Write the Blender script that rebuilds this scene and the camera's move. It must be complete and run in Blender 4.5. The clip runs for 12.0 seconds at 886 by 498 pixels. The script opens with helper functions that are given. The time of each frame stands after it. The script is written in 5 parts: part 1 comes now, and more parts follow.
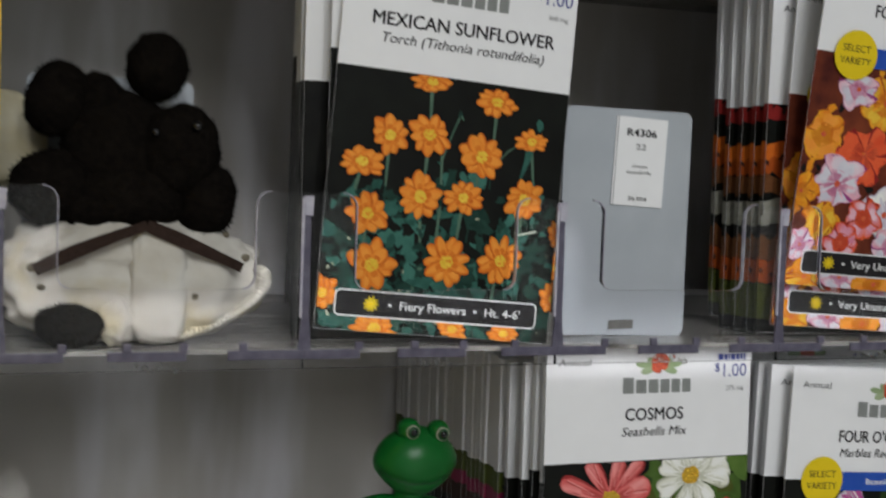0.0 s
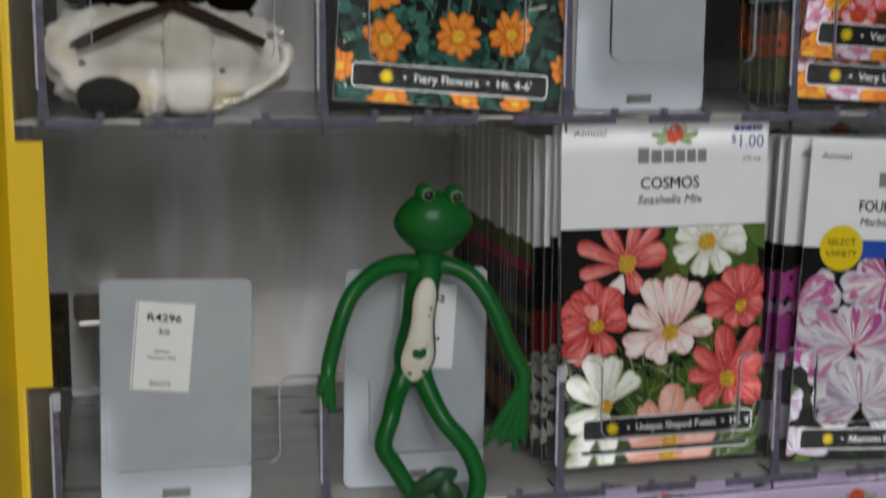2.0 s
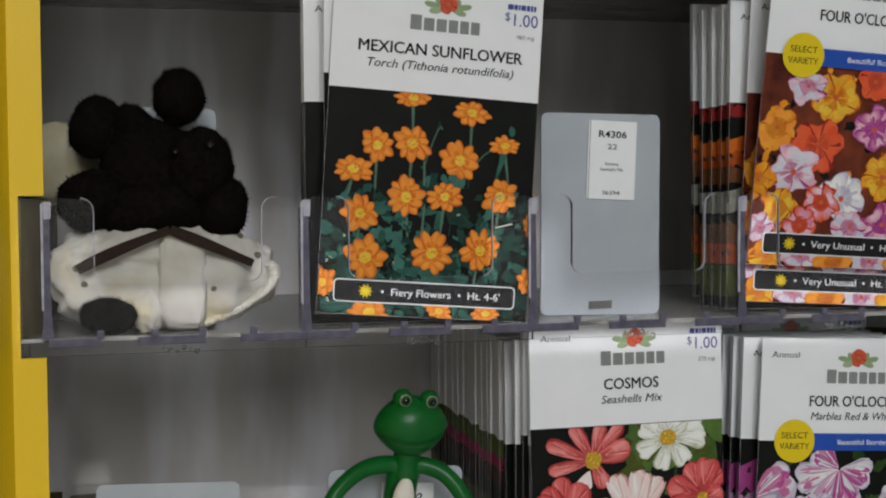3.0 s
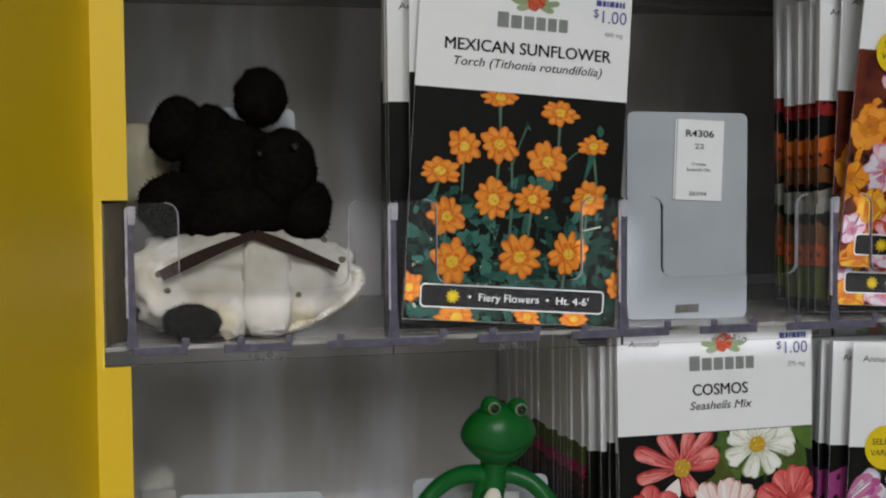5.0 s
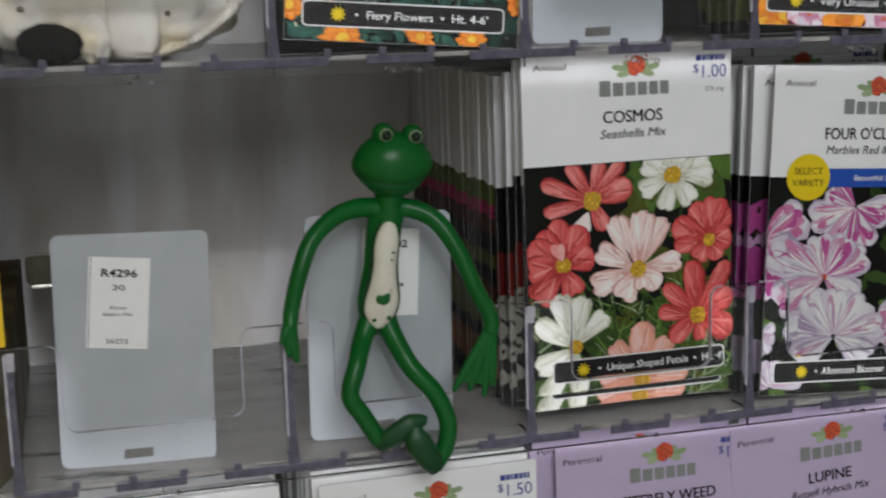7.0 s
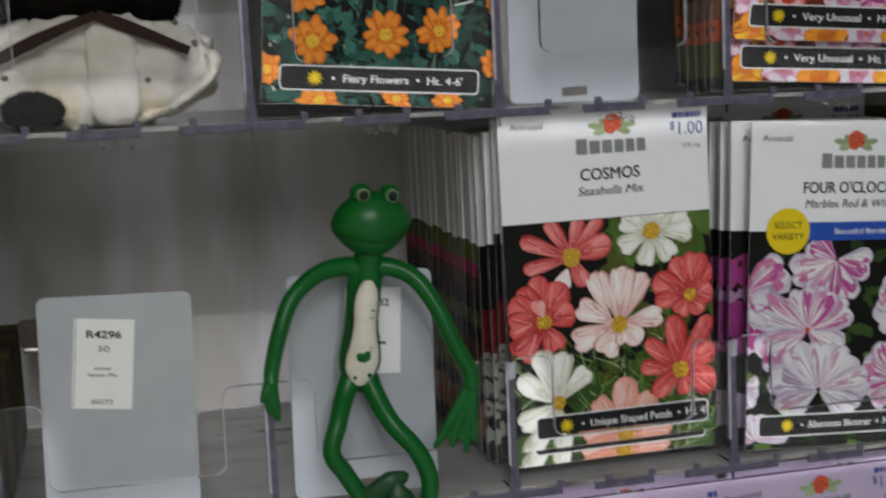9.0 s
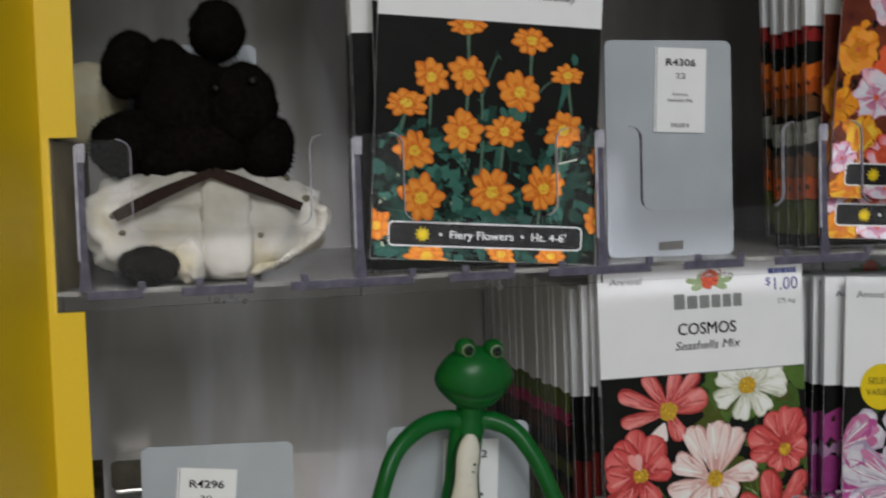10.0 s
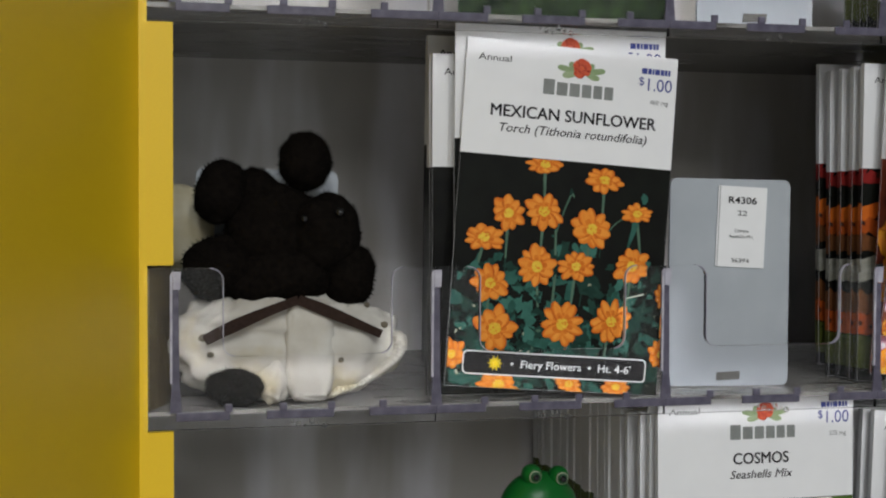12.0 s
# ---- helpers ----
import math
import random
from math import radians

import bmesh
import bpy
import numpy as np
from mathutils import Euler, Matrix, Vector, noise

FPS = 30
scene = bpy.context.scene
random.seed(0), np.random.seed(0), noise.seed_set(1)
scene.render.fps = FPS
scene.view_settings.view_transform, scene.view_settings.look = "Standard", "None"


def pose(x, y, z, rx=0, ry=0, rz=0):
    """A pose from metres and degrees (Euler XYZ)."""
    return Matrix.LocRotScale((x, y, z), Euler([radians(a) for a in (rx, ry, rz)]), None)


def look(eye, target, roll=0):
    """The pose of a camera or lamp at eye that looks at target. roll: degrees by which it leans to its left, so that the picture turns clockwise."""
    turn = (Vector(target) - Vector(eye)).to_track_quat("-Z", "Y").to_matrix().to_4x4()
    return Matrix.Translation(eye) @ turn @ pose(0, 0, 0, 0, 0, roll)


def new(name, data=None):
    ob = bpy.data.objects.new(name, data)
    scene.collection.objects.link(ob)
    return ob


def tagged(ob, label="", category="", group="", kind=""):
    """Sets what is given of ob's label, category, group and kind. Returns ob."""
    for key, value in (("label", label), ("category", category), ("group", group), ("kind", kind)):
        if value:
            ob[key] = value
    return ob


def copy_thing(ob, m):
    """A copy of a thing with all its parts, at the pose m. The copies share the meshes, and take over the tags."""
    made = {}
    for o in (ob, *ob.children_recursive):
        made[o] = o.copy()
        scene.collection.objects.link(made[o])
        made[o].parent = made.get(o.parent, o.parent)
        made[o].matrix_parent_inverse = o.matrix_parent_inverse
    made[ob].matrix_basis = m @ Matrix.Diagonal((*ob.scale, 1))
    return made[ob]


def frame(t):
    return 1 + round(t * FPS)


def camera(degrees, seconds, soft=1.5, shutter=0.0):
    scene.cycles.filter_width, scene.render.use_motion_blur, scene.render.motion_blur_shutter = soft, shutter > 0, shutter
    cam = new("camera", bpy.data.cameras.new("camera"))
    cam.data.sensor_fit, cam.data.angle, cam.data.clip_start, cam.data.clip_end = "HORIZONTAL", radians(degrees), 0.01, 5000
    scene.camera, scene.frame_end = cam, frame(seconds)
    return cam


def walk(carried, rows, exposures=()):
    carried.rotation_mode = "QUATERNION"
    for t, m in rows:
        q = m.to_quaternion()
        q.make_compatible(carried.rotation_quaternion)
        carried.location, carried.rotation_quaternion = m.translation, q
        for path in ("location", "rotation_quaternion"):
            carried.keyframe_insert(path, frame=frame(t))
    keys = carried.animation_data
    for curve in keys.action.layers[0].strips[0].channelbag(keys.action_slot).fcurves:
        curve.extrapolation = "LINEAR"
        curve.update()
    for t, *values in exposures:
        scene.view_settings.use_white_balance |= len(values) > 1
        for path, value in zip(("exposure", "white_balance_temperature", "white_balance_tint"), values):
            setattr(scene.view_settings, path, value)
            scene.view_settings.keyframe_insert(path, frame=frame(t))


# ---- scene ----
cam = camera(36.0, 12.0, soft=2.1, shutter=0.35)
PATH = [
    (0, (-0.113, -0.43, 1.363), (0.587, 1.44, 1.24), 2.1),
    (0.3, (-0.1046, -0.4527, 1.369), (0.4868, 1.4551, 1.2655), 1.15),
    (0.5, (-0.093, -0.465, 1.369), (0.43, 1.46, 1.229), 1.0),
    (0.8, (-0.0812, -0.4771, 1.3628), (0.4015, 1.4536, 1.1644), 0.81),
    (1, (-0.066, -0.478, 1.355), (0.426, 1.441, 1.08), 0.5),
    (1.5, (-0.057, -0.48, 1.346), (0.471, 1.407, 0.943), 1.2),
    (1.8, (-0.0673, -0.4789, 1.3388), (0.4216, 1.4157, 0.9248), 1.08),
    (2, (-0.072, -0.48, 1.337), (0.393, 1.436, 1.001), 0.4),
    (2.5, (-0.075, -0.497, 1.349), (0.42, 1.434, 1.19), -0.5),
    (2.7, (-0.078, -0.511, 1.353), (0.424, 1.423, 1.257), -0.4),
    (4.3, (-0.077, -0.522, 1.361), (0.379, 1.423, 1.272), -0.4),
    (4.5, (-0.088, -0.512, 1.362), (0.362, 1.434, 1.259), -0.2),
    (5, (-0.104, -0.495, 1.362), (0.38, 1.443, 1.252), -0.5),
    (5.5, (-0.111, -0.483, 1.355), (0.384, 1.45, 1.221), -0.9),
    (6, (-0.106, -0.482, 1.343), (0.392, 1.446, 1.165), -0.8),
    (6.5, (-0.095, -0.473, 1.332), (0.4, 1.443, 1.044), -1.2),
    (7, (-0.069, -0.47, 1.322), (0.446, 1.427, 0.953), -1.6),
    (7.2, (-0.057, -0.477, 1.318), (0.435, 1.429, 0.962), -1.8),
    (8.8, (-0.044, -0.485, 1.314), (0.442, 1.433, 1.016), -2.8),
    (9, (-0.052, -0.482, 1.319), (0.424, 1.441, 1.049), -2.6),
    (9.5, (-0.068, -0.477, 1.321), (0.416, 1.45, 1.092), -2.1),
    (9.8, (-0.0758, -0.4761, 1.3359), (0.4095, 1.4546, 1.1444), -1.97),
    (10, (-0.083, -0.478, 1.342), (0.379, 1.464, 1.213), -1.8),
    (10.5, (-0.098, -0.473, 1.356), (0.352, 1.471, 1.219), -1.1),
    (11, (-0.101, -0.474, 1.366), (0.364, 1.467, 1.25), -0.5),
    (11.3, (-0.1063, -0.4792, 1.3742), (0.3482, 1.4661, 1.2774), -0.61),
    (11.5, (-0.109, -0.482, 1.38), (0.349, 1.462, 1.288), -0.1),
    (12, (-0.114, -0.491, 1.378), (0.349, 1.453, 1.303), 0.3),
]
EXPOSURES = [(0, -0.02), (0.5, -0.02), (1, -0.12), (1.5, -0.20), (2, -0.18), (2.5, -0.06), (4.5, -0.02), (6, -0.06), (6.5, -0.14), (7, -0.17), (9, -0.19),
             (9.5, -0.16), (10, -0.08), (11, 0.02), (12, 0.05)]
walk(cam, [(t, look(eye, target, roll)) for t, eye, target, roll in PATH], EXPOSURES)
LAMPS = [(x, y) for x in (-0.9, 0.3) for y in (-9.5, -7.0, -4.5)]
LAMP_POWER = 65

# ---- light: a store hall under rows of fluorescent fittings ----
world = bpy.data.worlds.new("world")
scene.world = world
world.use_nodes = True
world.node_tree.nodes["Background"].inputs[0].default_value = (0.9, 0.95, 1.0, 1)
world.node_tree.nodes["Background"].inputs[1].default_value = 0.05


# ---- materials ----
def material(name, c1, c2=None, scale=300.0, rough=0.5, metal=0.0, bump=0.0, stretch=(1, 1, 1), island=0.0,
             glass=0.0, ior=1.49, spec=0.5, contrast=0.25, detail=4.0):
    m = bpy.data.materials.new(name)
    m.use_nodes = True
    nt = m.node_tree
    b = nt.nodes["Principled BSDF"]
    b.inputs["Base Color"].default_value = (*c1, 1)
    b.inputs["Roughness"].default_value = rough
    b.inputs["Metallic"].default_value = metal
    b.inputs["IOR"].default_value = ior
    b.inputs["Transmission Weight"].default_value = glass
    b.inputs["Specular IOR Level"].default_value = spec
    if c2 is None and not bump:
        return m
    tc = nt.nodes.new("ShaderNodeTexCoord")
    mp = nt.nodes.new("ShaderNodeMapping")
    mp.inputs["Scale"].default_value = stretch
    nz = nt.nodes.new("ShaderNodeTexNoise")
    nz.inputs["Scale"].default_value = scale
    nz.inputs["Detail"].default_value = detail
    nt.links.new(tc.outputs["Object"], mp.inputs["Vector"])
    nt.links.new(mp.outputs["Vector"], nz.inputs["Vector"])
    if c2 is not None:
        rg = nt.nodes.new("ShaderNodeMapRange")
        rg.inputs["From Min"].default_value = 0.5 - contrast
        rg.inputs["From Max"].default_value = 0.5 + contrast
        nt.links.new(nz.outputs["Fac"], rg.inputs["Value"])
        fac = rg.outputs["Result"]
        if island:
            geo = nt.nodes.new("ShaderNodeNewGeometry")
            mx = nt.nodes.new("ShaderNodeMix")
            mx.inputs["Factor"].default_value = island
            nt.links.new(fac, mx.inputs["A"])
            nt.links.new(geo.outputs["Random Per Island"], mx.inputs["B"])
            fac = mx.outputs["Result"]
        mix = nt.nodes.new("ShaderNodeMix")
        mix.data_type = "RGBA"
        mix.inputs["A"].default_value = (*c1, 1)
        mix.inputs["B"].default_value = (*c2, 1)
        nt.links.new(fac, mix.inputs["Factor"])
        nt.links.new(mix.outputs["Result"], b.inputs["Base Color"])
    if bump:
        bp = nt.nodes.new("ShaderNodeBump")
        bp.inputs["Strength"].default_value = bump
        bp.inputs["Distance"].default_value = 0.001
        nt.links.new(nz.outputs["Fac"], bp.inputs["Height"])
        nt.links.new(bp.outputs["Normal"], b.inputs["Normal"])
    return m


COLOURS, TONES = {}, {}


def ink(name, c1, c2, scale=350.0, island=0.5, stretch=(1, 1, 1), contrast=0.25):
    """A printed colour under a thin varnish."""
    m = material(name, c1, c2, scale, 0.5, island=island, stretch=stretch, spec=0.1, contrast=contrast)
    COLOURS[m.name] = (c1, c2, scale)
    return m


YELLOW = material("yellow_enamel", (0.81, 0.53, 0.004), (0.86, 0.58, 0.008), 900, 0.45, bump=0.05, stretch=(1, 1, 4))
THIN = material("thin_clear_acrylic", (0.985, 0.985, 0.99), None, rough=0.03, glass=1.0, ior=1.06)
ACRYLIC = material("clear_acrylic", (0.96, 0.96, 0.97), None, rough=0.03, glass=0.995, ior=1.22)
SMOKE = material("smoky_grey_acrylic", (0.24, 0.228, 0.208), (0.36, 0.345, 0.325), 35, 0.25, glass=0.25, ior=1.4, stretch=(0.5, 1.5, 1), contrast=0.2)
SEAM = material("purple_solvent_joint", (0.05, 0.045, 0.075), (0.13, 0.12, 0.165), 250, 0.3, stretch=(1, 1, 1))
EDGE = material("polished_acrylic_edge", (0.55, 0.54, 0.6), (0.3, 0.28, 0.36), 200, 0.15, spec=0.8)
BACK = material("grey_plastic_board", (0.46, 0.43, 0.38), (0.62, 0.59, 0.55), 11, 0.24, bump=0.08, stretch=(1.6, 1, 0.5), contrast=0.3, detail=2.0, spec=1.0)
CARD = material("frosted_card", (0.37, 0.40, 0.43), (0.43, 0.46, 0.49), 40, 0.5, bump=0.02)
STEEL = material("bright_steel", (0.55, 0.52, 0.47), (0.7, 0.68, 0.64), 400, 0.22, metal=1.0)
OLIVE_BOARD = material("dark_olive_board", (0.075, 0.062, 0.012), (0.11, 0.09, 0.02), 30, 0.5)
BROWN_REFLECTION = material("painted_brown_reflection", (0.05, 0.036, 0.016), (0.15, 0.115, 0.06), 55, 0.6, stretch=(1, 1, 0.6), spec=0.04, contrast=0.15)
BRONZE = material("dull_bronze", (0.09, 0.075, 0.055), (0.15, 0.13, 0.1), 200, 0.4, metal=0.6)
PAPER = material("coated_white_paper", (0.80, 0.80, 0.81), (0.85, 0.85, 0.855), 60, 0.45, spec=0.3)
LILAC = material("coated_lilac_paper", (0.47, 0.385, 0.55), (0.52, 0.43, 0.585), 60, 0.45, spec=0.3)
LABEL = material("white_label_paper", (0.82, 0.82, 0.82), (0.87, 0.87, 0.87), 90, 0.6)
BLACK = ink("black_ink", (0.012, 0.011, 0.012), (0.022, 0.02, 0.022))
GREY_INK = ink("grey_ink", (0.16, 0.16, 0.17), (0.2, 0.2, 0.2))
MARK_INK = ink("soft_grey_ink", (0.20, 0.21, 0.20), (0.27, 0.28, 0.27))
BLUE_INK = ink("blue_ink", (0.055, 0.07, 0.26), (0.075, 0.09, 0.3))
PALE_INK = ink("pale_lettering", (0.75, 0.75, 0.74), (0.8, 0.8, 0.8))
BANNER = ink("blue_banner_ink", (0.02, 0.075, 0.38), (0.03, 0.09, 0.42))
SPOT = ink("yellow_spot_ink", (0.72, 0.52, 0.01), (0.78, 0.58, 0.02))
ROSE = ink("rose_red_ink", (0.5, 0.06, 0.03), (0.65, 0.14, 0.07), 700)
ROSE_LEAF = ink("rose_leaf_ink", (0.22, 0.31, 0.15), (0.38, 0.45, 0.28), 500)
NIGHT = ink("dark_photo_ground", (0.005, 0.005, 0.0045), (0.009, 0.0105, 0.008), 90, 0)
TEAL = ink("teal_leaf_ink", (0.012, 0.055, 0.042), (0.06, 0.19, 0.15), 300, 0.6)
TEAL_DARK = ink("dark_teal_leaf_ink", (0.006, 0.022, 0.016), (0.02, 0.06, 0.045), 300, 0.6)
STEM = ink("stem_ink", (0.05, 0.11, 0.075), (0.12, 0.2, 0.14), 300)
ORANGE = ink("orange_petal_ink", (0.62, 0.13, 0.012), (0.83, 0.27, 0.03), 260)
ORANGE_LIT = ink("light_orange_petal_ink", (0.78, 0.25, 0.03), (0.88, 0.36, 0.06), 260)
GOLD = ink("golden_eye_ink", (0.62, 0.30, 0.02), (0.85, 0.55, 0.06), 900)
CORAL = ink("coral_petal_ink", (0.58, 0.075, 0.075), (0.80, 0.23, 0.21), 200)
CORAL_LIT = ink("light_coral_ink", (0.78, 0.23, 0.22), (0.86, 0.42, 0.39), 200)
RED = ink("red_petal_ink", (0.52, 0.045, 0.05), (0.72, 0.13, 0.12), 180)
RED_LIT = ink("light_red_ink", (0.70, 0.13, 0.12), (0.80, 0.25, 0.23), 180)
CREAM = ink("cream_petal_ink", (0.62, 0.62, 0.50), (0.84, 0.84, 0.76), 180)
CREAM_LIT = ink("bright_petal_ink", (0.82, 0.82, 0.76), (0.88, 0.88, 0.85), 180)
BLUSH = ink("blush_petal_ink", (0.76, 0.38, 0.34), (0.87, 0.74, 0.71), 150)
BLUSH_LIT = ink("pale_blush_ink", (0.82, 0.64, 0.6), (0.88, 0.8, 0.78), 150)
PEACH = ink("peach_petal_ink", (0.68, 0.25, 0.17), (0.8, 0.42, 0.3), 150)
GRASS_DARK = ink("dark_leafy_photo", (0.004, 0.008, 0.004), (0.035, 0.06, 0.022), 160, 0, contrast=0.2)
BLADE = ink("green_blade_ink", (0.03, 0.075, 0.012), (0.18, 0.30, 0.06), 200, 0.7)
MAGENTA = ink("magenta_petal_ink", (0.36, 0.035, 0.20), (0.52, 0.12, 0.34), 170)
STRIPE = ink("striped_petal_ink", (0.42, 0.08, 0.27), (0.70, 0.62, 0.70), 230, 0.35, contrast=0.12)
PALE = ink("pale_petal_ink", (0.50, 0.45, 0.55), (0.72, 0.71, 0.75), 200)
MAROON = ink("maroon_photo_ground", (0.045, 0.008, 0.008), (0.22, 0.05, 0.02), 70, 0, contrast=0.2)
AMBER = ink("amber_petal_ink", (0.68, 0.16, 0.01), (0.86, 0.44, 0.03), 220)
SCARLET = ink("scarlet_petal_ink", (0.66, 0.06, 0.02), (0.78, 0.14, 0.05), 220)
PINK = ink("pink_petal_ink", (0.60, 0.14, 0.24), (0.84, 0.62, 0.68), 220, 0.4)
SUN_EYE = ink("yellow_eye_ink", (0.70, 0.42, 0.03), (0.88, 0.6, 0.08), 900)
ORANGE_DEEP = ink("deep_orange_ink", (0.30, 0.05, 0.008), (0.48, 0.1, 0.015), 260)
ORANGE_SOFT = ink("soft_deep_orange_ink", (0.50, 0.095, 0.01), (0.64, 0.15, 0.018), 260)
RED_DEEP = ink("deep_red_ink", (0.16, 0.008, 0.01), (0.34, 0.03, 0.025), 200)
CREAM_DEEP = ink("grey_cream_ink", (0.28, 0.29, 0.18), (0.5, 0.5, 0.38), 200)
BLUSH_DEEP = ink("deep_blush_ink", (0.45, 0.14, 0.12), (0.62, 0.32, 0.28), 200)
MAGENTA_DEEP = ink("deep_magenta_ink", (0.16, 0.015, 0.10), (0.36, 0.06, 0.24), 200)
PALE_DEEP = ink("grey_lilac_ink", (0.32, 0.24, 0.36), (0.52, 0.44, 0.55), 200)
DEEP = {ORANGE: ORANGE_SOFT, AMBER: ORANGE_DEEP, CORAL: RED_DEEP, RED: RED_DEEP, SCARLET: RED_DEEP, CREAM: CREAM_DEEP, CREAM_LIT: CREAM_DEEP,
        BLUSH: BLUSH_DEEP, PEACH: BLUSH_DEEP, PINK: MAGENTA_DEEP, MAGENTA: MAGENTA_DEEP, STRIPE: MAGENTA_DEEP, PALE: PALE_DEEP, ROSE: RED_DEEP}
DULL_GREEN = ink("dull_green_ink", (0.012, 0.03, 0.008), (0.045, 0.085, 0.02), 120, 0.6)
OLIVE = ink("olive_photo_band", (0.045, 0.055, 0.008), (0.085, 0.10, 0.02), 120, 0)
OLIVE_BAND = ink("mossy_photo_band", (0.06, 0.085, 0.012), (0.11, 0.14, 0.03), 200, 0)
BROWN_BAND = ink("brown_photo_band", (0.03, 0.010, 0.008), (0.06, 0.022, 0.014), 200, 0)
RUST_BAND = ink("rust_photo_band", (0.10, 0.035, 0.012), (0.20, 0.08, 0.03), 200, 0)
GREY_BAND = ink("grey_cream_photo_band", (0.22, 0.22, 0.18), (0.36, 0.35, 0.30), 300, 0)
CRIMSON = ink("crimson_photo_band", (0.24, 0.015, 0.06), (0.36, 0.03, 0.10), 120, 0)
STACK_DARK = ink("black_photo_edge", (0.005, 0.005, 0.005), (0.012, 0.012, 0.01), 120, 0)
FUR = material("black_brown_plush", (0.0032, 0.0027, 0.0023), (0.0095, 0.0075, 0.006), 500, 1.0, bump=0.6, spec=0.03)
CLOTH = material("cream_felt", (0.47, 0.44, 0.385), (0.62, 0.60, 0.55), 110, 0.9, bump=0.25, spec=0.2)
STAINED = material("stained_cream_felt", (0.55, 0.47, 0.27), (0.68, 0.64, 0.5), 90, 0.9, bump=0.25, spec=0.2)
RIBBON = material("dark_brown_ribbon", (0.022, 0.013, 0.010), (0.04, 0.025, 0.02), 700, 0.8, spec=0.08)
BEAD = material("black_bead", (0.005, 0.005, 0.006), None, rough=0.08)
FROG = material("green_rubber", (0.003, 0.090, 0.013), (0.004, 0.115, 0.018), 60, 0.3, bump=0.02, spec=0.28)
FROG_DARK = material("dark_green_crease", (0.001, 0.045, 0.01), (0.002, 0.06, 0.012), 60, 0.45)
BELLY = material("worn_cream_paint", (0.60, 0.56, 0.46), (0.74, 0.71, 0.62), 160, 0.5, bump=0.05)
EYE_RING = material("worn_eye_ring_paint", (0.26, 0.26, 0.19), (0.40, 0.38, 0.3), 500, 0.4)
TILE = material("pale_store_floor", (0.43, 0.42, 0.40), (0.51, 0.50, 0.48), 3, 0.3)
CEILING = material("white_ceiling_board", (0.7, 0.7, 0.69), (0.78, 0.78, 0.77), 8, 0.9)
PLASTER = material("pale_wall_paint", (0.5, 0.5, 0.49), (0.58, 0.58, 0.57), 4, 0.8)


def scuffs_or_sheen(m, tint, scale, stretch, turn, low, high):
    """Tints a material's colour in broad slanting streaks: scuffs, stains or painted reflections."""
    nt = m.node_tree
    b = nt.nodes["Principled BSDF"]
    old = b.inputs["Base Color"].links[0].from_socket
    tc = nt.nodes.new("ShaderNodeTexCoord")
    mp = nt.nodes.new("ShaderNodeMapping")
    mp.inputs["Rotation"].default_value = (0, radians(turn), 0)
    mp.inputs["Scale"].default_value = stretch
    nz = nt.nodes.new("ShaderNodeTexNoise")
    nz.inputs["Scale"].default_value, nz.inputs["Detail"].default_value = scale, 3.0
    rg = nt.nodes.new("ShaderNodeMapRange")
    rg.interpolation_type = "SMOOTHSTEP"
    rg.inputs["From Min"].default_value, rg.inputs["From Max"].default_value = low, high
    mix = nt.nodes.new("ShaderNodeMix")
    mix.data_type = "RGBA"
    mix.inputs["B"].default_value = (*tint, 1)
    nt.links.new(tc.outputs["Object"], mp.inputs["Vector"])
    nt.links.new(mp.outputs["Vector"], nz.inputs["Vector"])
    nt.links.new(nz.outputs["Fac"], rg.inputs["Value"])
    nt.links.new(rg.outputs["Result"], mix.inputs["Factor"])
    nt.links.new(old, mix.inputs["A"])
    nt.links.new(mix.outputs["Result"], b.inputs["Base Color"])


# the backboard's pale streaks are soft reflections put into its colour
scuffs_or_sheen(BACK, (0.84, 0.82, 0.85), 15, (1.5, 1, 0.32), -12, 0.45, 0.67)
scuffs_or_sheen(SMOKE, (0.07, 0.064, 0.055), 26, (0.5, 2.4, 1), 0, 0.60, 0.66)
scuffs_or_sheen(CLOTH, (0.50, 0.44, 0.30), 60, (1, 1, 1), 0, 0.52, 0.75)
scuffs_or_sheen(BELLY, (0.34, 0.29, 0.2), 160, (1, 1, 1), 0, 0.58, 0.78)
scuffs_or_sheen(CARD, (0.52, 0.55, 0.58), 30, (1, 1, 0.5), 20, 0.5, 0.8)


# ---- building helpers ----
def thing(name, m, label, category, group="", kind=""):
    e = new(name)
    e.empty_display_size = 0.02
    e.matrix_world = m
    return tagged(e, label, category, group, kind)


def link_mesh(name, me, mats, parent, label=""):
    for m in (mats if isinstance(mats, (list, tuple)) else [mats]):
        me.materials.append(m)
    ob = new(name, me)
    if parent is not None:
        ob.parent = parent
    if label:
        ob["label"] = label
    return ob


def part(name, bm, mats, parent, label="", smooth=False):
    me = bpy.data.meshes.new(name)
    bmesh.ops.recalc_face_normals(bm, faces=bm.faces)
    if smooth:
        for f in bm.faces:
            f.smooth = True
    bm.to_mesh(me)
    bm.free()
    return link_mesh(name, me, mats, parent, label)


def add_box(bm, a, b, bevel=0.0, index=0):
    old = set(bm.faces)
    vs = bmesh.ops.create_cube(bm, size=1)["verts"]
    for v in vs:
        v.co = [a[i] + (v.co[i] + 0.5) * (b[i] - a[i]) for i in range(3)]
    if bevel:
        edges = list({e for v in vs for e in v.link_edges})
        bmesh.ops.bevel(bm, geom=edges, offset=bevel, segments=2, affect="EDGES", profile=0.5)
    for f in bm.faces:
        if f not in old:
            f.material_index = index
    return bm


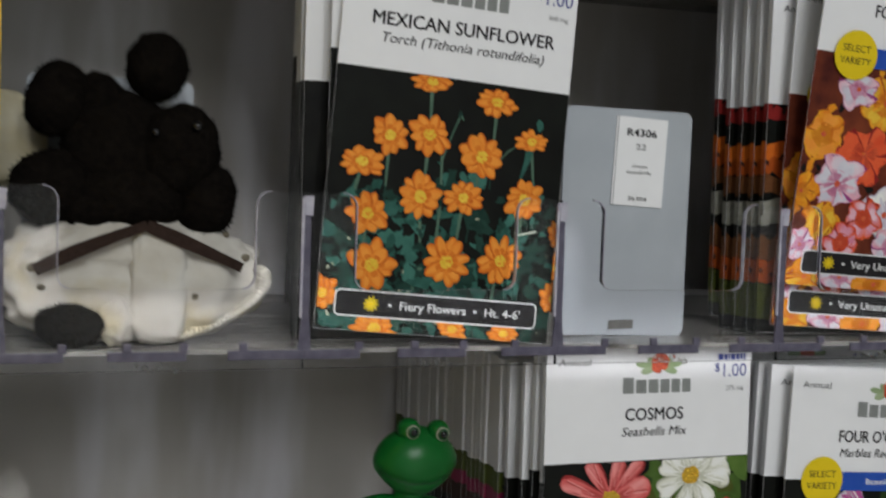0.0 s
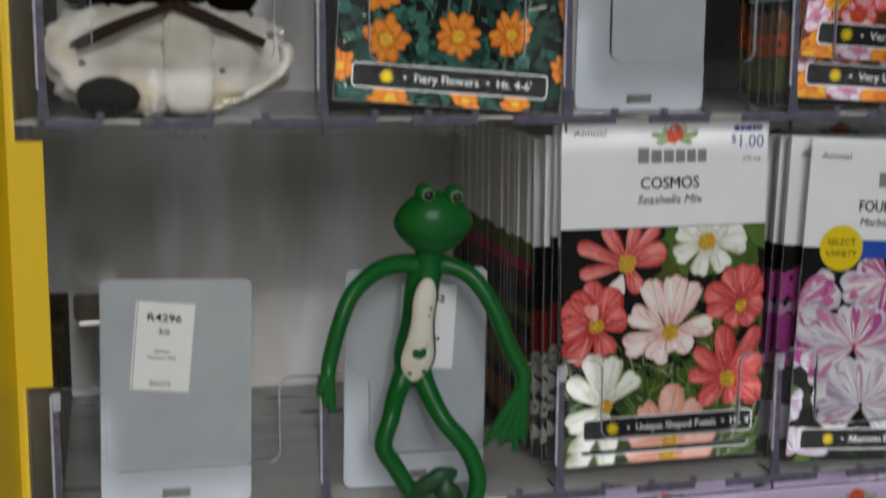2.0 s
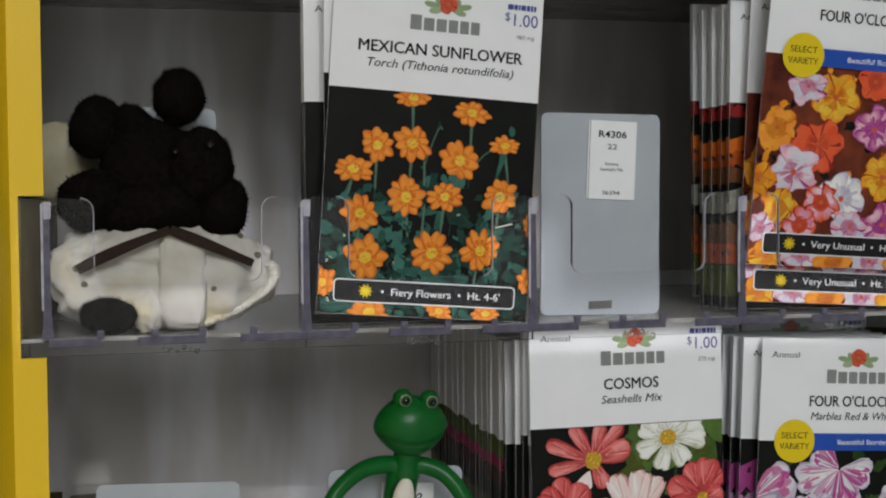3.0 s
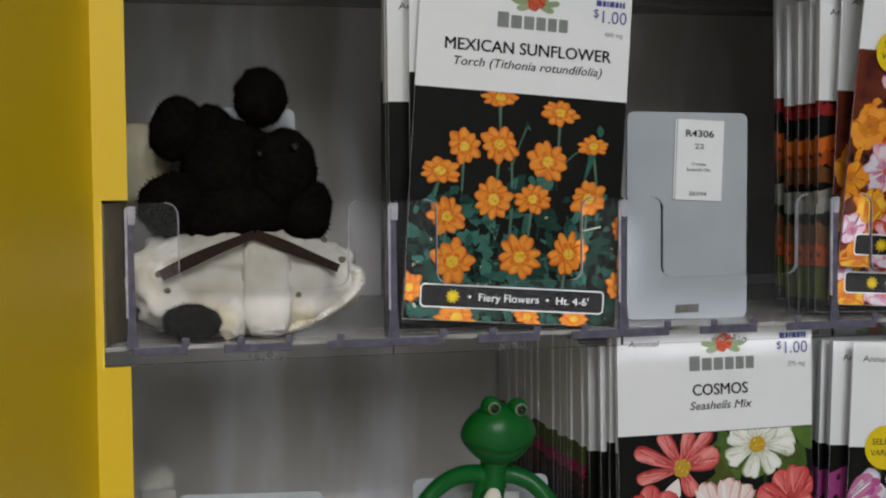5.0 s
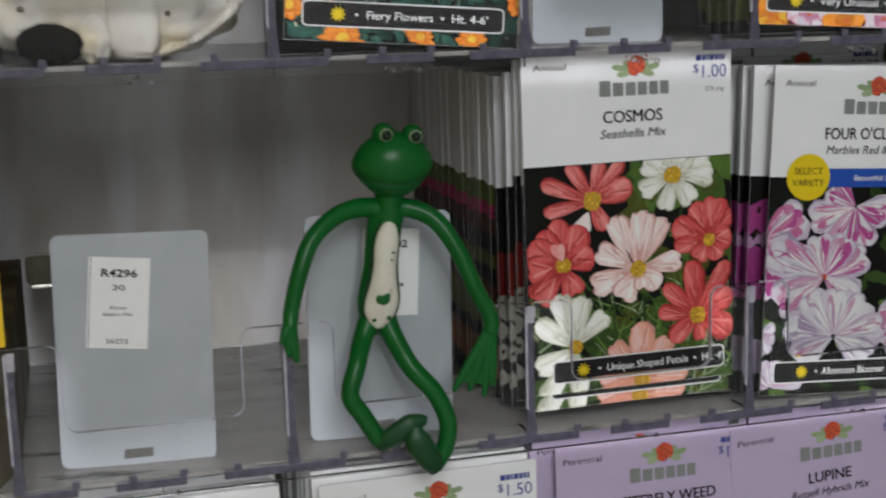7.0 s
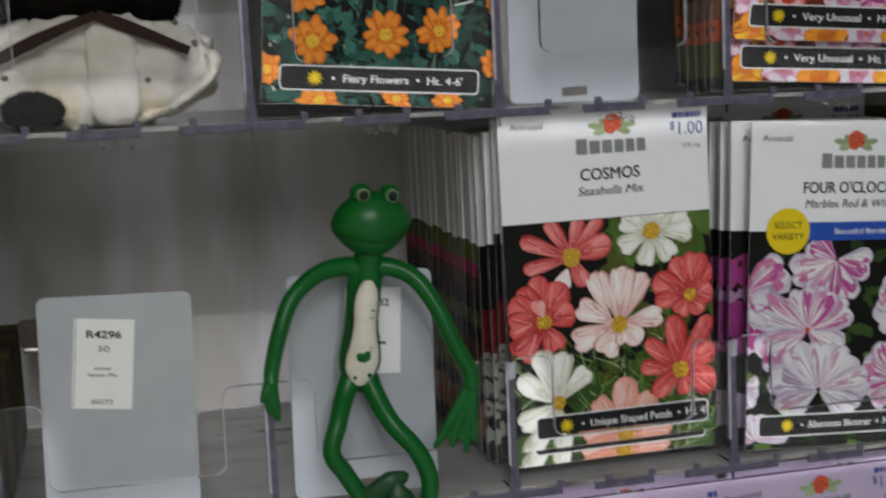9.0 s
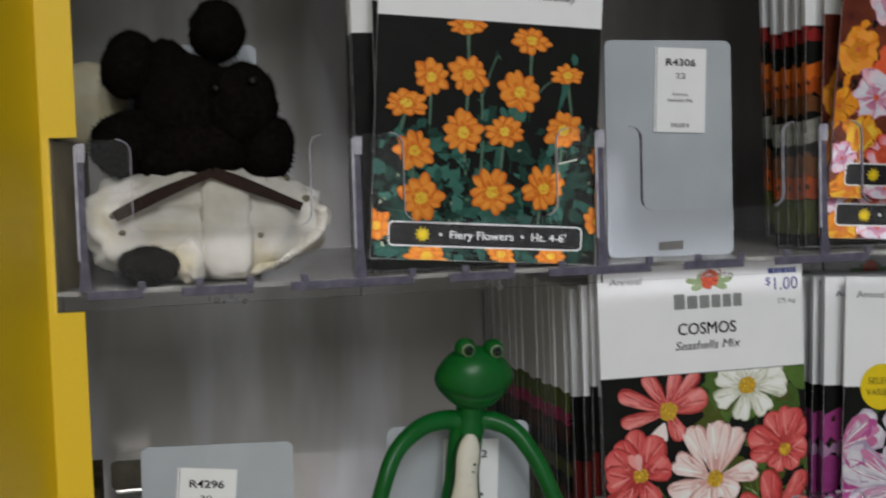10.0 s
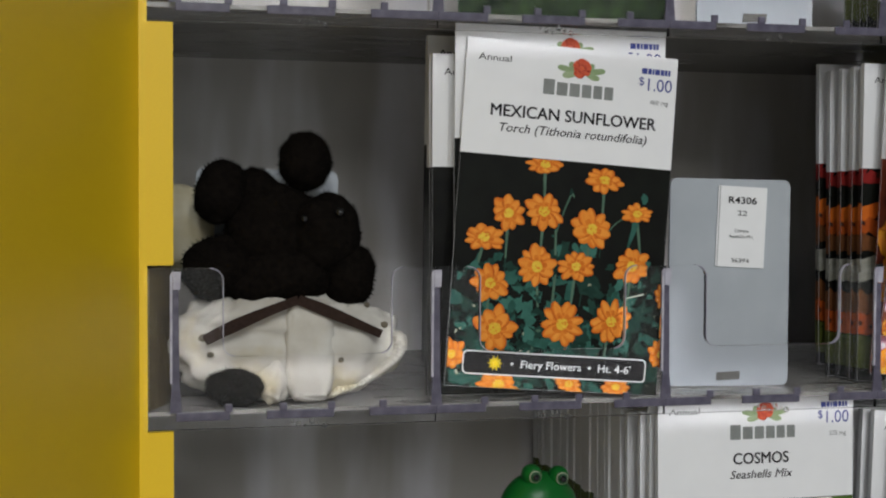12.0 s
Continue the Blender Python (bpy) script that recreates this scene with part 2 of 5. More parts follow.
def box_bm(a, b, bevel=0.0):
    return add_box(bmesh.new(), a, b, bevel)


def add_plate(bm, outline, y0, y1, index=0):
    """A flat plate: an outline in x and z, with thickness from y0 to y1."""
    f = bm.faces.new([bm.verts.new((x, y0, z)) for x, z in outline])
    g = bmesh.ops.extrude_face_region(bm, geom=[f])["geom"]
    for v in g:
        if isinstance(v, bmesh.types.BMVert):
            v.co.y = y1
    f.material_index = index
    for q in g:
        if isinstance(q, bmesh.types.BMFace):
            q.material_index = index
    return bm


def arc(cx, cz, r, a0, a1, n=6):
    return [(cx + r * math.cos(radians(a0 + (a1 - a0) * i / n)), cz + r * math.sin(radians(a0 + (a1 - a0) * i / n))) for i in range(n + 1)]


def round_rect(x0, z0, x1, z1, r, n=5):
    return (arc(x1 - r, z1 - r, r, 0, 90, n) + arc(x0 + r, z1 - r, r, 90, 180, n)
            + arc(x0 + r, z0 + r, r, 180, 270, n) + arc(x1 - r, z0 + r, r, 270, 360, n))


TEXTS = {}


def text_shape(body, bold=0.0, shear=0.0):
    """Outlines of a line of writing as flat triangles, one unit high, with its width."""
    key = (body, bold, shear)
    if key not in TEXTS:
        cu = bpy.data.curves.new("writing", "FONT")
        cu.body, cu.size, cu.shear, cu.offset = body, 1.0, shear, bold
        cu.resolution_u = 3
        ob = new("writing", cu)
        dg = bpy.context.evaluated_depsgraph_get()
        me = bpy.data.meshes.new_from_object(ob.evaluated_get(dg))
        vs = [(v.co.x, v.co.y) for v in me.vertices]
        fs = [tuple(p.vertices) for p in me.polygons]
        bpy.data.objects.remove(ob)
        bpy.data.meshes.remove(me)
        bpy.data.curves.remove(cu)
        x0, x1 = min(v[0] for v in vs), max(v[0] for v in vs)
        TEXTS[key] = ([(x - (x0 + x1) / 2, y) for x, y in vs], fs, x1 - x0)
    return TEXTS[key]


def tone(a, b, f):
    """A printed colour between two others."""
    key = (a.name, b.name, f)
    if key not in TONES:
        (a1, a2, sa), (b1, b2, sb) = COLOURS[a.name], COLOURS[b.name]
        mid = [tuple(p + (q - p) * f for p, q in zip(x, y)) for x, y in ((a1, b1), (a2, b2))]
        TONES[key] = ink("blend_of_" + a.name, mid[0], mid[1], sa)
    return TONES[key]


# ---- the hall ----
def slab(name, a, b, mat, label, category):
    ob = part(name, box_bm(a, b), mat, None)
    return tagged(ob, label, category, kind="structure")


slab("floor", (-5, -12, -0.1), (5, 3, 0), TILE, "pale grey polished store floor", "floor")
slab("ceiling", (-5, -12, 4.0), (5, 3, 4.1), CEILING, "white suspended store ceiling", "ceiling")
slab("wall_south", (-5, -12.1, 0), (5, -12, 4.0), PLASTER, "plain pale painted store wall", "wall")
slab("wall_north", (-5, 3, 0), (5, 3.1, 4.0), PLASTER, "plain pale painted store wall", "wall")
slab("wall_west", (-5.1, -12, 0), (-5, 3, 4.0), PLASTER, "plain pale painted store wall", "wall")
slab("wall_east", (5, -12, 0), (5.1, 3, 4.0), PLASTER, "plain pale painted store wall", "wall")
for lx, ly in LAMPS:
    lamp = bpy.data.lights.new("fluorescent_tube", "AREA")
    lamp.shape, lamp.size, lamp.size_y, lamp.energy, lamp.color = "RECTANGLE", 2.4, 0.3, LAMP_POWER, (0.975, 1.0, 1.02)
    ob = new("fluorescent_tube", lamp)
    ob.matrix_world = pose(lx, ly, 3.95, 0, 0, 90)

# ---- the rack ----
P = 0.0905                      # pitch of the compartments
LEFT, RIGHT = -0.1055, 0.2735   # ends of the trays
ROWS = (1.4445, 1.300, 1.1555, 1.011)
DEPTH = 0.172
LIP = 0.0525

rack = thing("seed_rack", pose(0, 0, 0), "yellow metal seed rack with a grey plastic back", "display rack")
part("backboard", box_bm((LEFT - 0.006, DEPTH + 0.0035, 0.002), (RIGHT + 0.006, DEPTH + 0.008, 1.72)), BACK, rack, "grey plastic backboard with a dull sheen, partly painted as pale streaks")
bm = bmesh.new()
add_box(bm, (-0.1070, -0.0022, 0.002), (-0.1042, 0.0008, 1.72))
edges = [0.002] + [z for r in sorted(ROWS) for z in (r - 0.0054, r + LIP + 0.0012)] + [1.72]
for i in range(0, len(edges), 2):
    add_box(bm, (-0.1042, -0.0022, edges[i]), (-0.0952, 0.0008, edges[i + 1]))
part("post_flange", bm, YELLOW, rack, "yellow flange with notches for the trays")
bm = bmesh.new()
fold = [(-0.1070, 0.0008), (-0.1070, -0.0022)] + [(-0.1070 - 0.047 * k / 8, -0.0022 - 0.150 * k / 8) for k in range(1, 9)]
back_line = [(x - 0.003, y + 0.002) for x, y in reversed(fold)]
f = bm.faces.new([bm.verts.new((x, y, 0.002)) for x, y in fold + back_line])
for v in bmesh.ops.extrude_face_region(bm, geom=[f])["geom"]:
    if isinstance(v, bmesh.types.BMVert):
        v.co.z = 1.72
part("side_wing", bm, YELLOW, rack, "yellow enamelled side wing")
part("side_board", box_bm((LEFT - 0.006, 0.0012, 0.002), (LEFT - 0.003, DEPTH + 0.003, 1.72)), BACK, rack)
part("side_board", box_bm((RIGHT + 0.003, -0.02, 0.002), (RIGHT + 0.006, DEPTH + 0.003, 1.72)), OLIVE_BOARD, rack, "dark olive side board")
clip = part("bracket_clip", add_plate(bmesh.new(), round_rect(-0.0905, 1.2100, -0.072, 1.2215, 0.002), DEPTH - 0.074, DEPTH - 0.072), BRONZE, rack, "dull bronze bracket clip")
bm = box_bm((-0.089, DEPTH - 0.0745, 1.2078), (-0.072, DEPTH + 0.003, 1.2098), 0.0006)
part("clip_foot", bm, STEEL, clip, "bright steel foot")


def lip_outline(w):
    a, b, r, low = 0.0165, w - 0.0165, 0.0045, 0.021
    return ([(0, -0.0048), (w, -0.0048), (w, LIP)] + arc(b + r, LIP - r, r, 90, 180) + arc(b - r, low + r, r, 0, -90)
            + arc(a + r, low + r, r, 270, 180) + arc(a - r, LIP - r, r, 0, 90) + [(0, LIP)])


def lip_mesh(w):
    bm = bmesh.new()
    add_plate(bm, lip_outline(w), -0.0026, 0.0)
    return bm


def notch_mesh(w, side):
    """The bright cut edge of the notch in a lip, on one side of it."""
    a, b, r, low = 0.0165, w - 0.0165, 0.0045, 0.021
    line = (arc(a + r, low + r, r, 262, 180) + arc(a - r, LIP - r, r, 0, 90)) if side < 0 else (arc(b + r, LIP - r, r, 90, 180) + arc(b - r, low + r, r, 0, -82))
    bm = bmesh.new()
    t = 0.0003
    for (x0, z0), (x1, z1) in zip(line, line[1:]):
        d = Vector((x1 - x0, z1 - z0))
        if d.length < 1e-5:
            continue
        n = Vector((-d.y, d.x)).normalized() * t
        add_plate(bm, [(x0, z0), (x1, z1), (x1 - n.x, z1 - n.y), (x0 - n.x, z0 - n.y)], -0.0029, -0.0012)
    bmesh.ops.remove_doubles(bm, verts=bm.verts, dist=0.00002)
    return bm


def left_notch(w):
    return notch_mesh(w, -1)


def right_notch(w):
    return notch_mesh(w, 1)


def seam_mesh(w):
    """The broken joint between floor and lip, with its small upright teeth."""
    bm = bmesh.new()
    for a, b, teeth in ((0.0, 0.019, (0.0185,)), (0.032, 0.0565, (0.038, 0.0555)), (0.0695, w, (0.0745,))):
        add_box(bm, (a, -0.0034, -0.0016), (b, -0.0024, 0.0016), 0.0003)
        for t in teeth:
            add_box(bm, (t - 0.0014, -0.0036, 0.0012), (t + 0.0014, -0.0022, 0.0042), 0.0004)
    return bm


def gate_mesh(w):
    """The dimpled moulding mark under a lip."""
    bm = bmesh.new()
    for k in range(6):
        bmesh.ops.create_icosphere(bm, subdivisions=1, radius=0.0007 + 0.0005 * (k % 2),
                                   matrix=pose(w / 2 - 0.006 + 0.0024 * k, -0.0022, -0.0030 - 0.0008 * (k % 3)))
    return bm


def clear(ob):
    ob.visible_shadow = False
    return ob


def tray(z):
    t = thing("acrylic_tray", pose(0, 0, z), "clear acrylic seed tray with notched front lips and purple joints", "tray", "trays of the rack")
    part("tray_floor", box_bm((LEFT, 0.0002, 0.0), (RIGHT, DEPTH + 0.0034, 0.0016)), SMOKE, t, "smoky grey tray floor")
    clear(part("back_wall", box_bm((LEFT, DEPTH + 0.0002, 0.0018), (RIGHT, DEPTH + 0.0024, LIP - 0.005)), THIN, t))
    # added opaque wedge: its brown stands in for the end wall's dark reflection
    bm = bmesh.new()
    f = bm.faces.new([bm.verts.new((x, y, 0.0018)) for x, y in ((LEFT, 0.0004), (LEFT + 0.0020, 0.0004), (-0.0949, 0.024), (-0.0949, DEPTH - 0.001), (LEFT, DEPTH - 0.001))])
    for v in bmesh.ops.extrude_face_region(bm, geom=[f])["geom"]:
        if isinstance(v, bmesh.types.BMVert):
            v.co.z = LIP
    part("end_wall", bm, BROWN_REFLECTION, t, "brown wedge painted as the end wall's dark reflection")
    clear(part("end_wall", box_bm((RIGHT - 0.0024, 0.0004, 0.0018), (RIGHT, DEPTH - 0.001, LIP)), ACRYLIC, t))
    cells = ((-0.0945, 0.0945), (0.0, P), (P, P), (2 * P, P))
    for x, w in cells:
        for name, make, mat in (("front_lip", lip_mesh, ACRYLIC), ("notch_edge", left_notch, EDGE), ("notch_edge", right_notch, EDGE), ("joint", seam_mesh, SEAM), ("moulding_mark", gate_mesh, ACRYLIC)):
            ob = part(name, make(w), mat, t, "" if name != "joint" else "purple glued joint with small teeth")
            ob.location.x = x
            clear(ob)
    bm = box_bm((LEFT, -0.0026, -0.0048), (-0.0947, 0.0, LIP))
    clear(part("lip_end", bm, ACRYLIC, t))
    clear(part("lip_end", box_bm((3 * P + 0.0002, -0.0026, -0.0048), (RIGHT, 0.0, LIP)), ACRYLIC, t))
    for x in (-0.0945, 0.0, P, 2 * P, 3 * P):
        clear(part("divider", box_bm((x - 0.0008, 0.0004, 0.0018), (x + 0.0008, 0.012, LIP - 0.004)), THIN, t))
        bm = bmesh.new()
        add_plate(bm, [(x - 0.0022, 0.0014), (x + 0.0022, 0.0014), (x + 0.0013, 0.012), (x + 0.001, 0.045), (x - 0.001, 0.045), (x - 0.0013, 0.012)], -0.0033, -0.0024)
        part("divider_joint", bm, SEAM, t)
        bm = bmesh.new()
        add_plate(bm, [(x - 0.0020, 0.012), (x - 0.0012, 0.012), (x - 0.0011, 0.0515), (x - 0.002, 0.0505)], -0.0034, -0.0025)
        add_plate(bm, [(x - 0.0009, 0.0452), (x + 0.0016, 0.0452), (x + 0.0018, 0.0515), (x - 0.001, 0.0515)], -0.0034, -0.0025)
        part("divider_edge", bm, EDGE, t)
    return t


for z in ROWS:
    tray(z)
FLOOR = 0.0018                 # top of a tray floor over its row

# ---- printed seed packets ----
PW, PH, HEAD = 0.085, 0.1315, 0.0435
BOTTOM = PH * 1000


def bulge(x, z):
    return 0.00035 + 0.0006 * max(0, 1 - (x / (PW / 2)) ** 2) * max(0, 1 - ((z - PH / 2) / (PH / 2)) ** 2)


def sheet_mesh(name, u0, v0, u1, v1, lift, nu=10, nv=16):
    """A rectangle of the packet's front, in millimetres from its upper left corner, lying on the bulge."""
    vs, fs = [], []
    for j in range(nv + 1):
        for i in range(nu + 1):
            x = ((u0 + (u1 - u0) * i / nu) / 83 - 0.5) * PW
            z = PH - (v0 + (v1 - v0) * j / nv) / 1000
            vs.append((x, -bulge(x, z) - lift, z))
    for j in range(nv):
        for i in range(nu):
            a = j * (nu + 1) + i
            fs.append((a, a + nu + 1, a + nu + 2, a + 1))
    me = bpy.data.meshes.new(name)
    me.from_pydata(vs, [], fs)
    for p in me.polygons:
        p.use_smooth = True
    return me


def packet_body(paper, ground, bands=(), extra=0.0):
    """The paper sleeve: slightly swollen front and back, sharp folded sides round which the print runs on."""
    cuts = sorted({0.0, PH - HEAD, PH} | {PH - v / 1000 for b in bands for v in b[:2]} | {PH - HEAD + HEAD * k / 4 for k in (1, 2, 3)}
                  | {(PH - HEAD) * k / 8 for k in range(1, 8)})
    nu, nv = 10, len(cuts) - 1
    vs, fs, mi = [], [], []
    mats = [paper, ground] + [b[2] for b in bands]
    for side in (-1, 1):
        for z in cuts:
            for i in range(nu + 1):
                x = -PW / 2 + PW * i / nu
                vs.append((x, side * bulge(x, z) + (extra if side > 0 else 0), z))
    n = (nu + 1) * (nv + 1)
    for j in range(nv):
        for i in range(nu):
            a = j * (nu + 1) + i
            fs.append((a, a + 1, a + nu + 2, a + nu + 1))
            fs.append((n + a, n + a + nu + 1, n + a + nu + 2, n + a + 1))
            mi += [0, 0]
        v = (PH - (cuts[j] + cuts[j + 1]) / 2) * 1000
        k = 0 if v < HEAD * 1000 else 1
        for q, b in enumerate(bands):
            if b[0] < v < b[1]:
                k = 2 + q
        for i in (0, nu):
            a = j * (nu + 1) + i
            fs.append((a, n + a, n + a + nu + 1, a + nu + 1))
            mi.append(k)
    for i in range(nu):
        fs.append((i, n + i, n + i + 1, i + 1))
        a = nv * (nu + 1) + i
        fs.append((a, a + 1, n + a + 1, n + a))
        mi += [1, 0]
    me = bpy.data.meshes.new("sleeve")
    me.from_pydata(vs, [], fs)
    for m in mats:
        me.materials.append(m)
    me.polygons.foreach_set("material_index", mi)
    return me


class Print:
    """Flat printed shapes on a packet's front; u and v in millimetres from the upper left corner."""

    def __init__(self, seed=0):
        self.polys, self.rnd, self.top = [], random.Random(seed), 0.15

    def poly(self, pts, mat):
        pts = [(min(max(u, 0.15), 82.85), min(max(v, self.top), BOTTOM - 0.15)) for u, v in pts]
        self.polys.append((pts, mat, None))

    def text(self, body, u, v, width, height, mat, bold=0.0, shear=0.0, turn=0.0):
        vs, fs, w = text_shape(body, 0.0, shear)
        sx, sy = width / w, height / 0.7
        for du, dv in (((-1, 0), (1, 0), (0, -0.6), (0, 0.6)) if bold else ((0, 0),)):
            self.polys.append(([(u + du * bold * height * 1.3 + x * sx, v + dv * bold * height * 1.3 - y * sy) for x, y in vs], mat, fs))

    def rect(self, u0, v0, u1, v1, mat, r=0.0):
        n = max(1, int((u1 - u0) / 5))
        cut = [u0 + r + (u1 - u0 - 2 * r) * k / n for k in range(n + 1)]
        for a, b in zip(cut, cut[1:]):
            self.poly([(a, v0), (b, v0), (b, v1), (a, v1)], mat)
        if r:
            self.poly(arc(u0 + r, v1 - r, r, 90, 180, 4) + arc(u0 + r, v0 + r, r, 180, 270, 4), mat)
            self.poly(arc(u1 - r, v1 - r, r, 90, 0, 4) + arc(u1 - r, v0 + r, r, 0, -90, 4), mat)

    def petal(self, u, v, ang, length, width, mat, squash, lean, shape="oval"):
        prof = {"oval": ((0.06, 0.16), (0.25, 0.55), (0.5, 0.9), (0.72, 1.0), (0.9, 0.78), (1.0, 0.3)),
                "narrow": ((0.06, 0.3), (0.3, 0.6), (0.6, 0.95), (0.85, 1.0), (0.96, 0.7), (1.0, 0.25)),
                "toothed": ((0.06, 0.2), (0.3, 0.6), (0.6, 0.95), (0.85, 1.0), (0.97, 0.75), (0.9, 0.42), (1.0, 0.2)),
                "pointed": ((0.06, 0.5), (0.3, 0.8), (0.55, 1.0), (0.76, 0.86), (0.92, 0.5), (1.0, 0.12)),
                "fan": ((0.05, 0.1), (0.3, 0.45), (0.6, 0.85), (0.84, 1.0), (0.96, 0.82), (1.02, 0.5), (1.0, 0.28), (0.93, 0.1))}[shape]
        R = self.rnd
        c, s = math.cos(ang), math.sin(ang)
        cl, sl = math.cos(lean), math.sin(lean)
        pts = []
        for sgn in (1, -1):
            for t, w in (prof if sgn > 0 else reversed(prof)):
                a, b = t * length, sgn * w * width / 2 * R.uniform(0.88, 1.1)
                x, y = a * c - b * s, a * s + b * c
                p, q = x * cl + y * sl, (-x * sl + y * cl) * squash
                pts.append((u + p * cl - q * sl, v + p * sl + q * cl))
        self.poly(pts, mat)

    def flower(self, u, v, r, n, mat, lit, eye, eye_r=0.28, squash=1.0, lean=0.0, width=None, shape="oval", start=None, rings=1, veins=True):
        R = self.rnd
        width = width or 2.3 * r * math.sin(math.pi / n) * (0.74 if shape == "toothed" else 1.15)
        a0 = R.uniform(0, 6.28) if start is None else start
        deep = DEEP.get(mat, NIGHT)
        for ring in range(rings):
            q = 1.0 - 0.34 * ring
            order = list(range(n))
            R.shuffle(order)
            for k in order:
                ang = a0 + ring * 0.4 + 2 * math.pi * k / n + R.uniform(-0.14, 0.14)
                ln = r * q * R.uniform(0.8, 1.1)
                wd = width * q * R.uniform(0.78, 1.15)
                self.petal(u, v, ang + R.choice((-1, 1)) * R.uniform(0.03, 0.10), ln * 0.99, wd * 1.05, deep, squash, lean, shape)
                self.petal(u, v, ang, ln, wd, mat, squash, lean, shape)
                off = R.uniform(-0.10, 0.10)
                for f, a, b in ((0.35, 0.97, 0.82), (0.7, 0.93, 0.62), (1.0, 0.88, 0.4)):
                    self.petal(u, v, ang + off * f, ln * a * R.uniform(0.96, 1.0), wd * b, tone(mat, lit, f), squash, lean, shape)
                self.petal(u, v, ang, ln * 0.5, wd * 0.5, tone(mat, deep, 0.35), squash, lean, "narrow")
                self.petal(u, v, ang, ln * 0.38, wd * 0.36, tone(mat, deep, 0.5), squash, lean, "narrow")
                if veins and r > 9:
                    for _ in range(2):
                        da = R.uniform(-0.35, 0.35) * wd / ln
                        self.petal(u, v, ang + da, ln * R.uniform(0.6, 0.9), wd * R.uniform(0.05, 0.13), R.choice((mat, mat, lit)), squash, lean, "narrow")
        if eye is not None:
            e = r * eye_r
            ring = [(u + e * math.cos(a * 0.45) * R.uniform(0.85, 1.1), v + e * squash ** 0.5 * math.sin(a * 0.45) * R.uniform(0.85, 1.1)) for a in range(14)]
            self.poly(ring, eye)
            for _ in range(14):
                a, q = R.uniform(0, 6.28), e * R.uniform(0.1, 0.95)
                d = e * R.uniform(0.12, 0.25)
                x, y = u + q * math.cos(a), v + q * math.sin(a)
                self.poly([(x - d, y), (x, y - d), (x + d, y), (x, y + d)], eye if R.random() < 0.7 else ORANGE)

    def leaf(self, u, v, size, ang, mat, ragged=0.35, long=1.0):
        R = self.rnd
        pts = []
        for k in range(11):
            a = 2 * math.pi * k / 11
            q = size * R.uniform(1 - ragged, 1 + ragged)
            x, y = q * long * math.cos(a), q * 0.6 * math.sin(a)
            pts.append((u + x * math.cos(ang) - y * math.sin(ang), v + x * math.sin(ang) + y * math.cos(ang)))
        self.poly(pts, mat)

    def stroke(self, pts, w0, w1, mat):
        n = len(pts)
        lft, rgt = [], []
        for i, (u, v) in enumerate(pts):
            a, b = pts[max(i - 1, 0)], pts[min(i + 1, n - 1)]
            d = Vector((b[0] - a[0], b[1] - a[1])).normalized()
            w = (w0 + (w1 - w0) * i / (n - 1)) / 2
            lft.append((u - d.y * w, v + d.x * w))
            rgt.append((u + d.y * w, v - d.x * w))
        self.poly(lft + rgt[::-1], mat)

    def build(self, name, parent, lift, label="", step=7e-7):
        mats, vs, fs, mi = [], [], [], []
        for k, (pts, mat, tris) in enumerate(self.polys):
            if mat not in mats:
                mats.append(mat)
            base = len(vs)
            for u, v in pts:
                x, z = (u / 83 - 0.5) * PW, PH - v / 1000
                vs.append((x, -bulge(x, z) - lift - k * step, z))
            for f in (tris or [tuple(range(len(pts)))]):
                fs.append(tuple(base + i for i in f))
                mi.append(mats.index(mat))
        me = bpy.data.meshes.new(name)
        me.from_pydata(vs, [], fs)
        me.polygons.foreach_set("material_index", mi)
        return link_mesh(name, me, mats, parent, label)


BODIES = {}


def rose(p, u, v, s=1.0):
    """The small red rose with leaves that tops the maker's mark."""
    for a, l in ((-0.15, 9.5), (0.25, 7.5), (math.pi + 0.15, 9.5), (math.pi - 0.25, 7.5), (-0.6, 6), (math.pi + 0.6, 6)):
        p.petal(u, v + 1.6 * s, a, l * s, 2.6 * s, ROSE_LEAF, 1.0, 0.0)
    p.flower(u, v, 3.6 * s, 7, ROSE, ROSE, ROSE, 0.3)


def header(p, season, price, weight, title, subtitle, title_w, sub_w):
    """Everything printed on the paper head: the maker's and the store's names are plain blocks."""
    p.text(season, 10.8, 8.0, 12.6 if season == "Annual" else 15.5, 2.5, BLACK)
    rose(p, 44.5, 7.6)
    u = 30.0
    for k, w in enumerate((4.4, 4.2, 4.0, 3.7, 3.5, 3.5)):
        p.rect(u, 12.8 if k == 0 else 13.7, u + w, 18.7, MARK_INK, 0.35)
        u += w + 0.85
    u = 68.6
    for w in (2.2, 1.4, 0.8, 1.9, 1.4, 1.0, 0.9):
        p.rect(u, 4.8, u + w, 7.0, BLUE_INK, 0.25)
        u += w + 0.32
    p.text("$", 68.7, 11.4, 2.1, 3.2, BLUE_INK)
    p.text(price, 76.2, 13.4, 9.8, 4.9, BLUE_INK)
    if weight:
        p.text(weight, 76.2, 18.6, 7.4, 1.8, GREY_INK)
    p.text(title, 43.0, 28.6, title_w, 4.5, BLACK, 0.022)
    if subtitle:
        p.text(subtitle, 43.2, 34.4, sub_w, 3.3, BLACK, 0.008, 0.24)


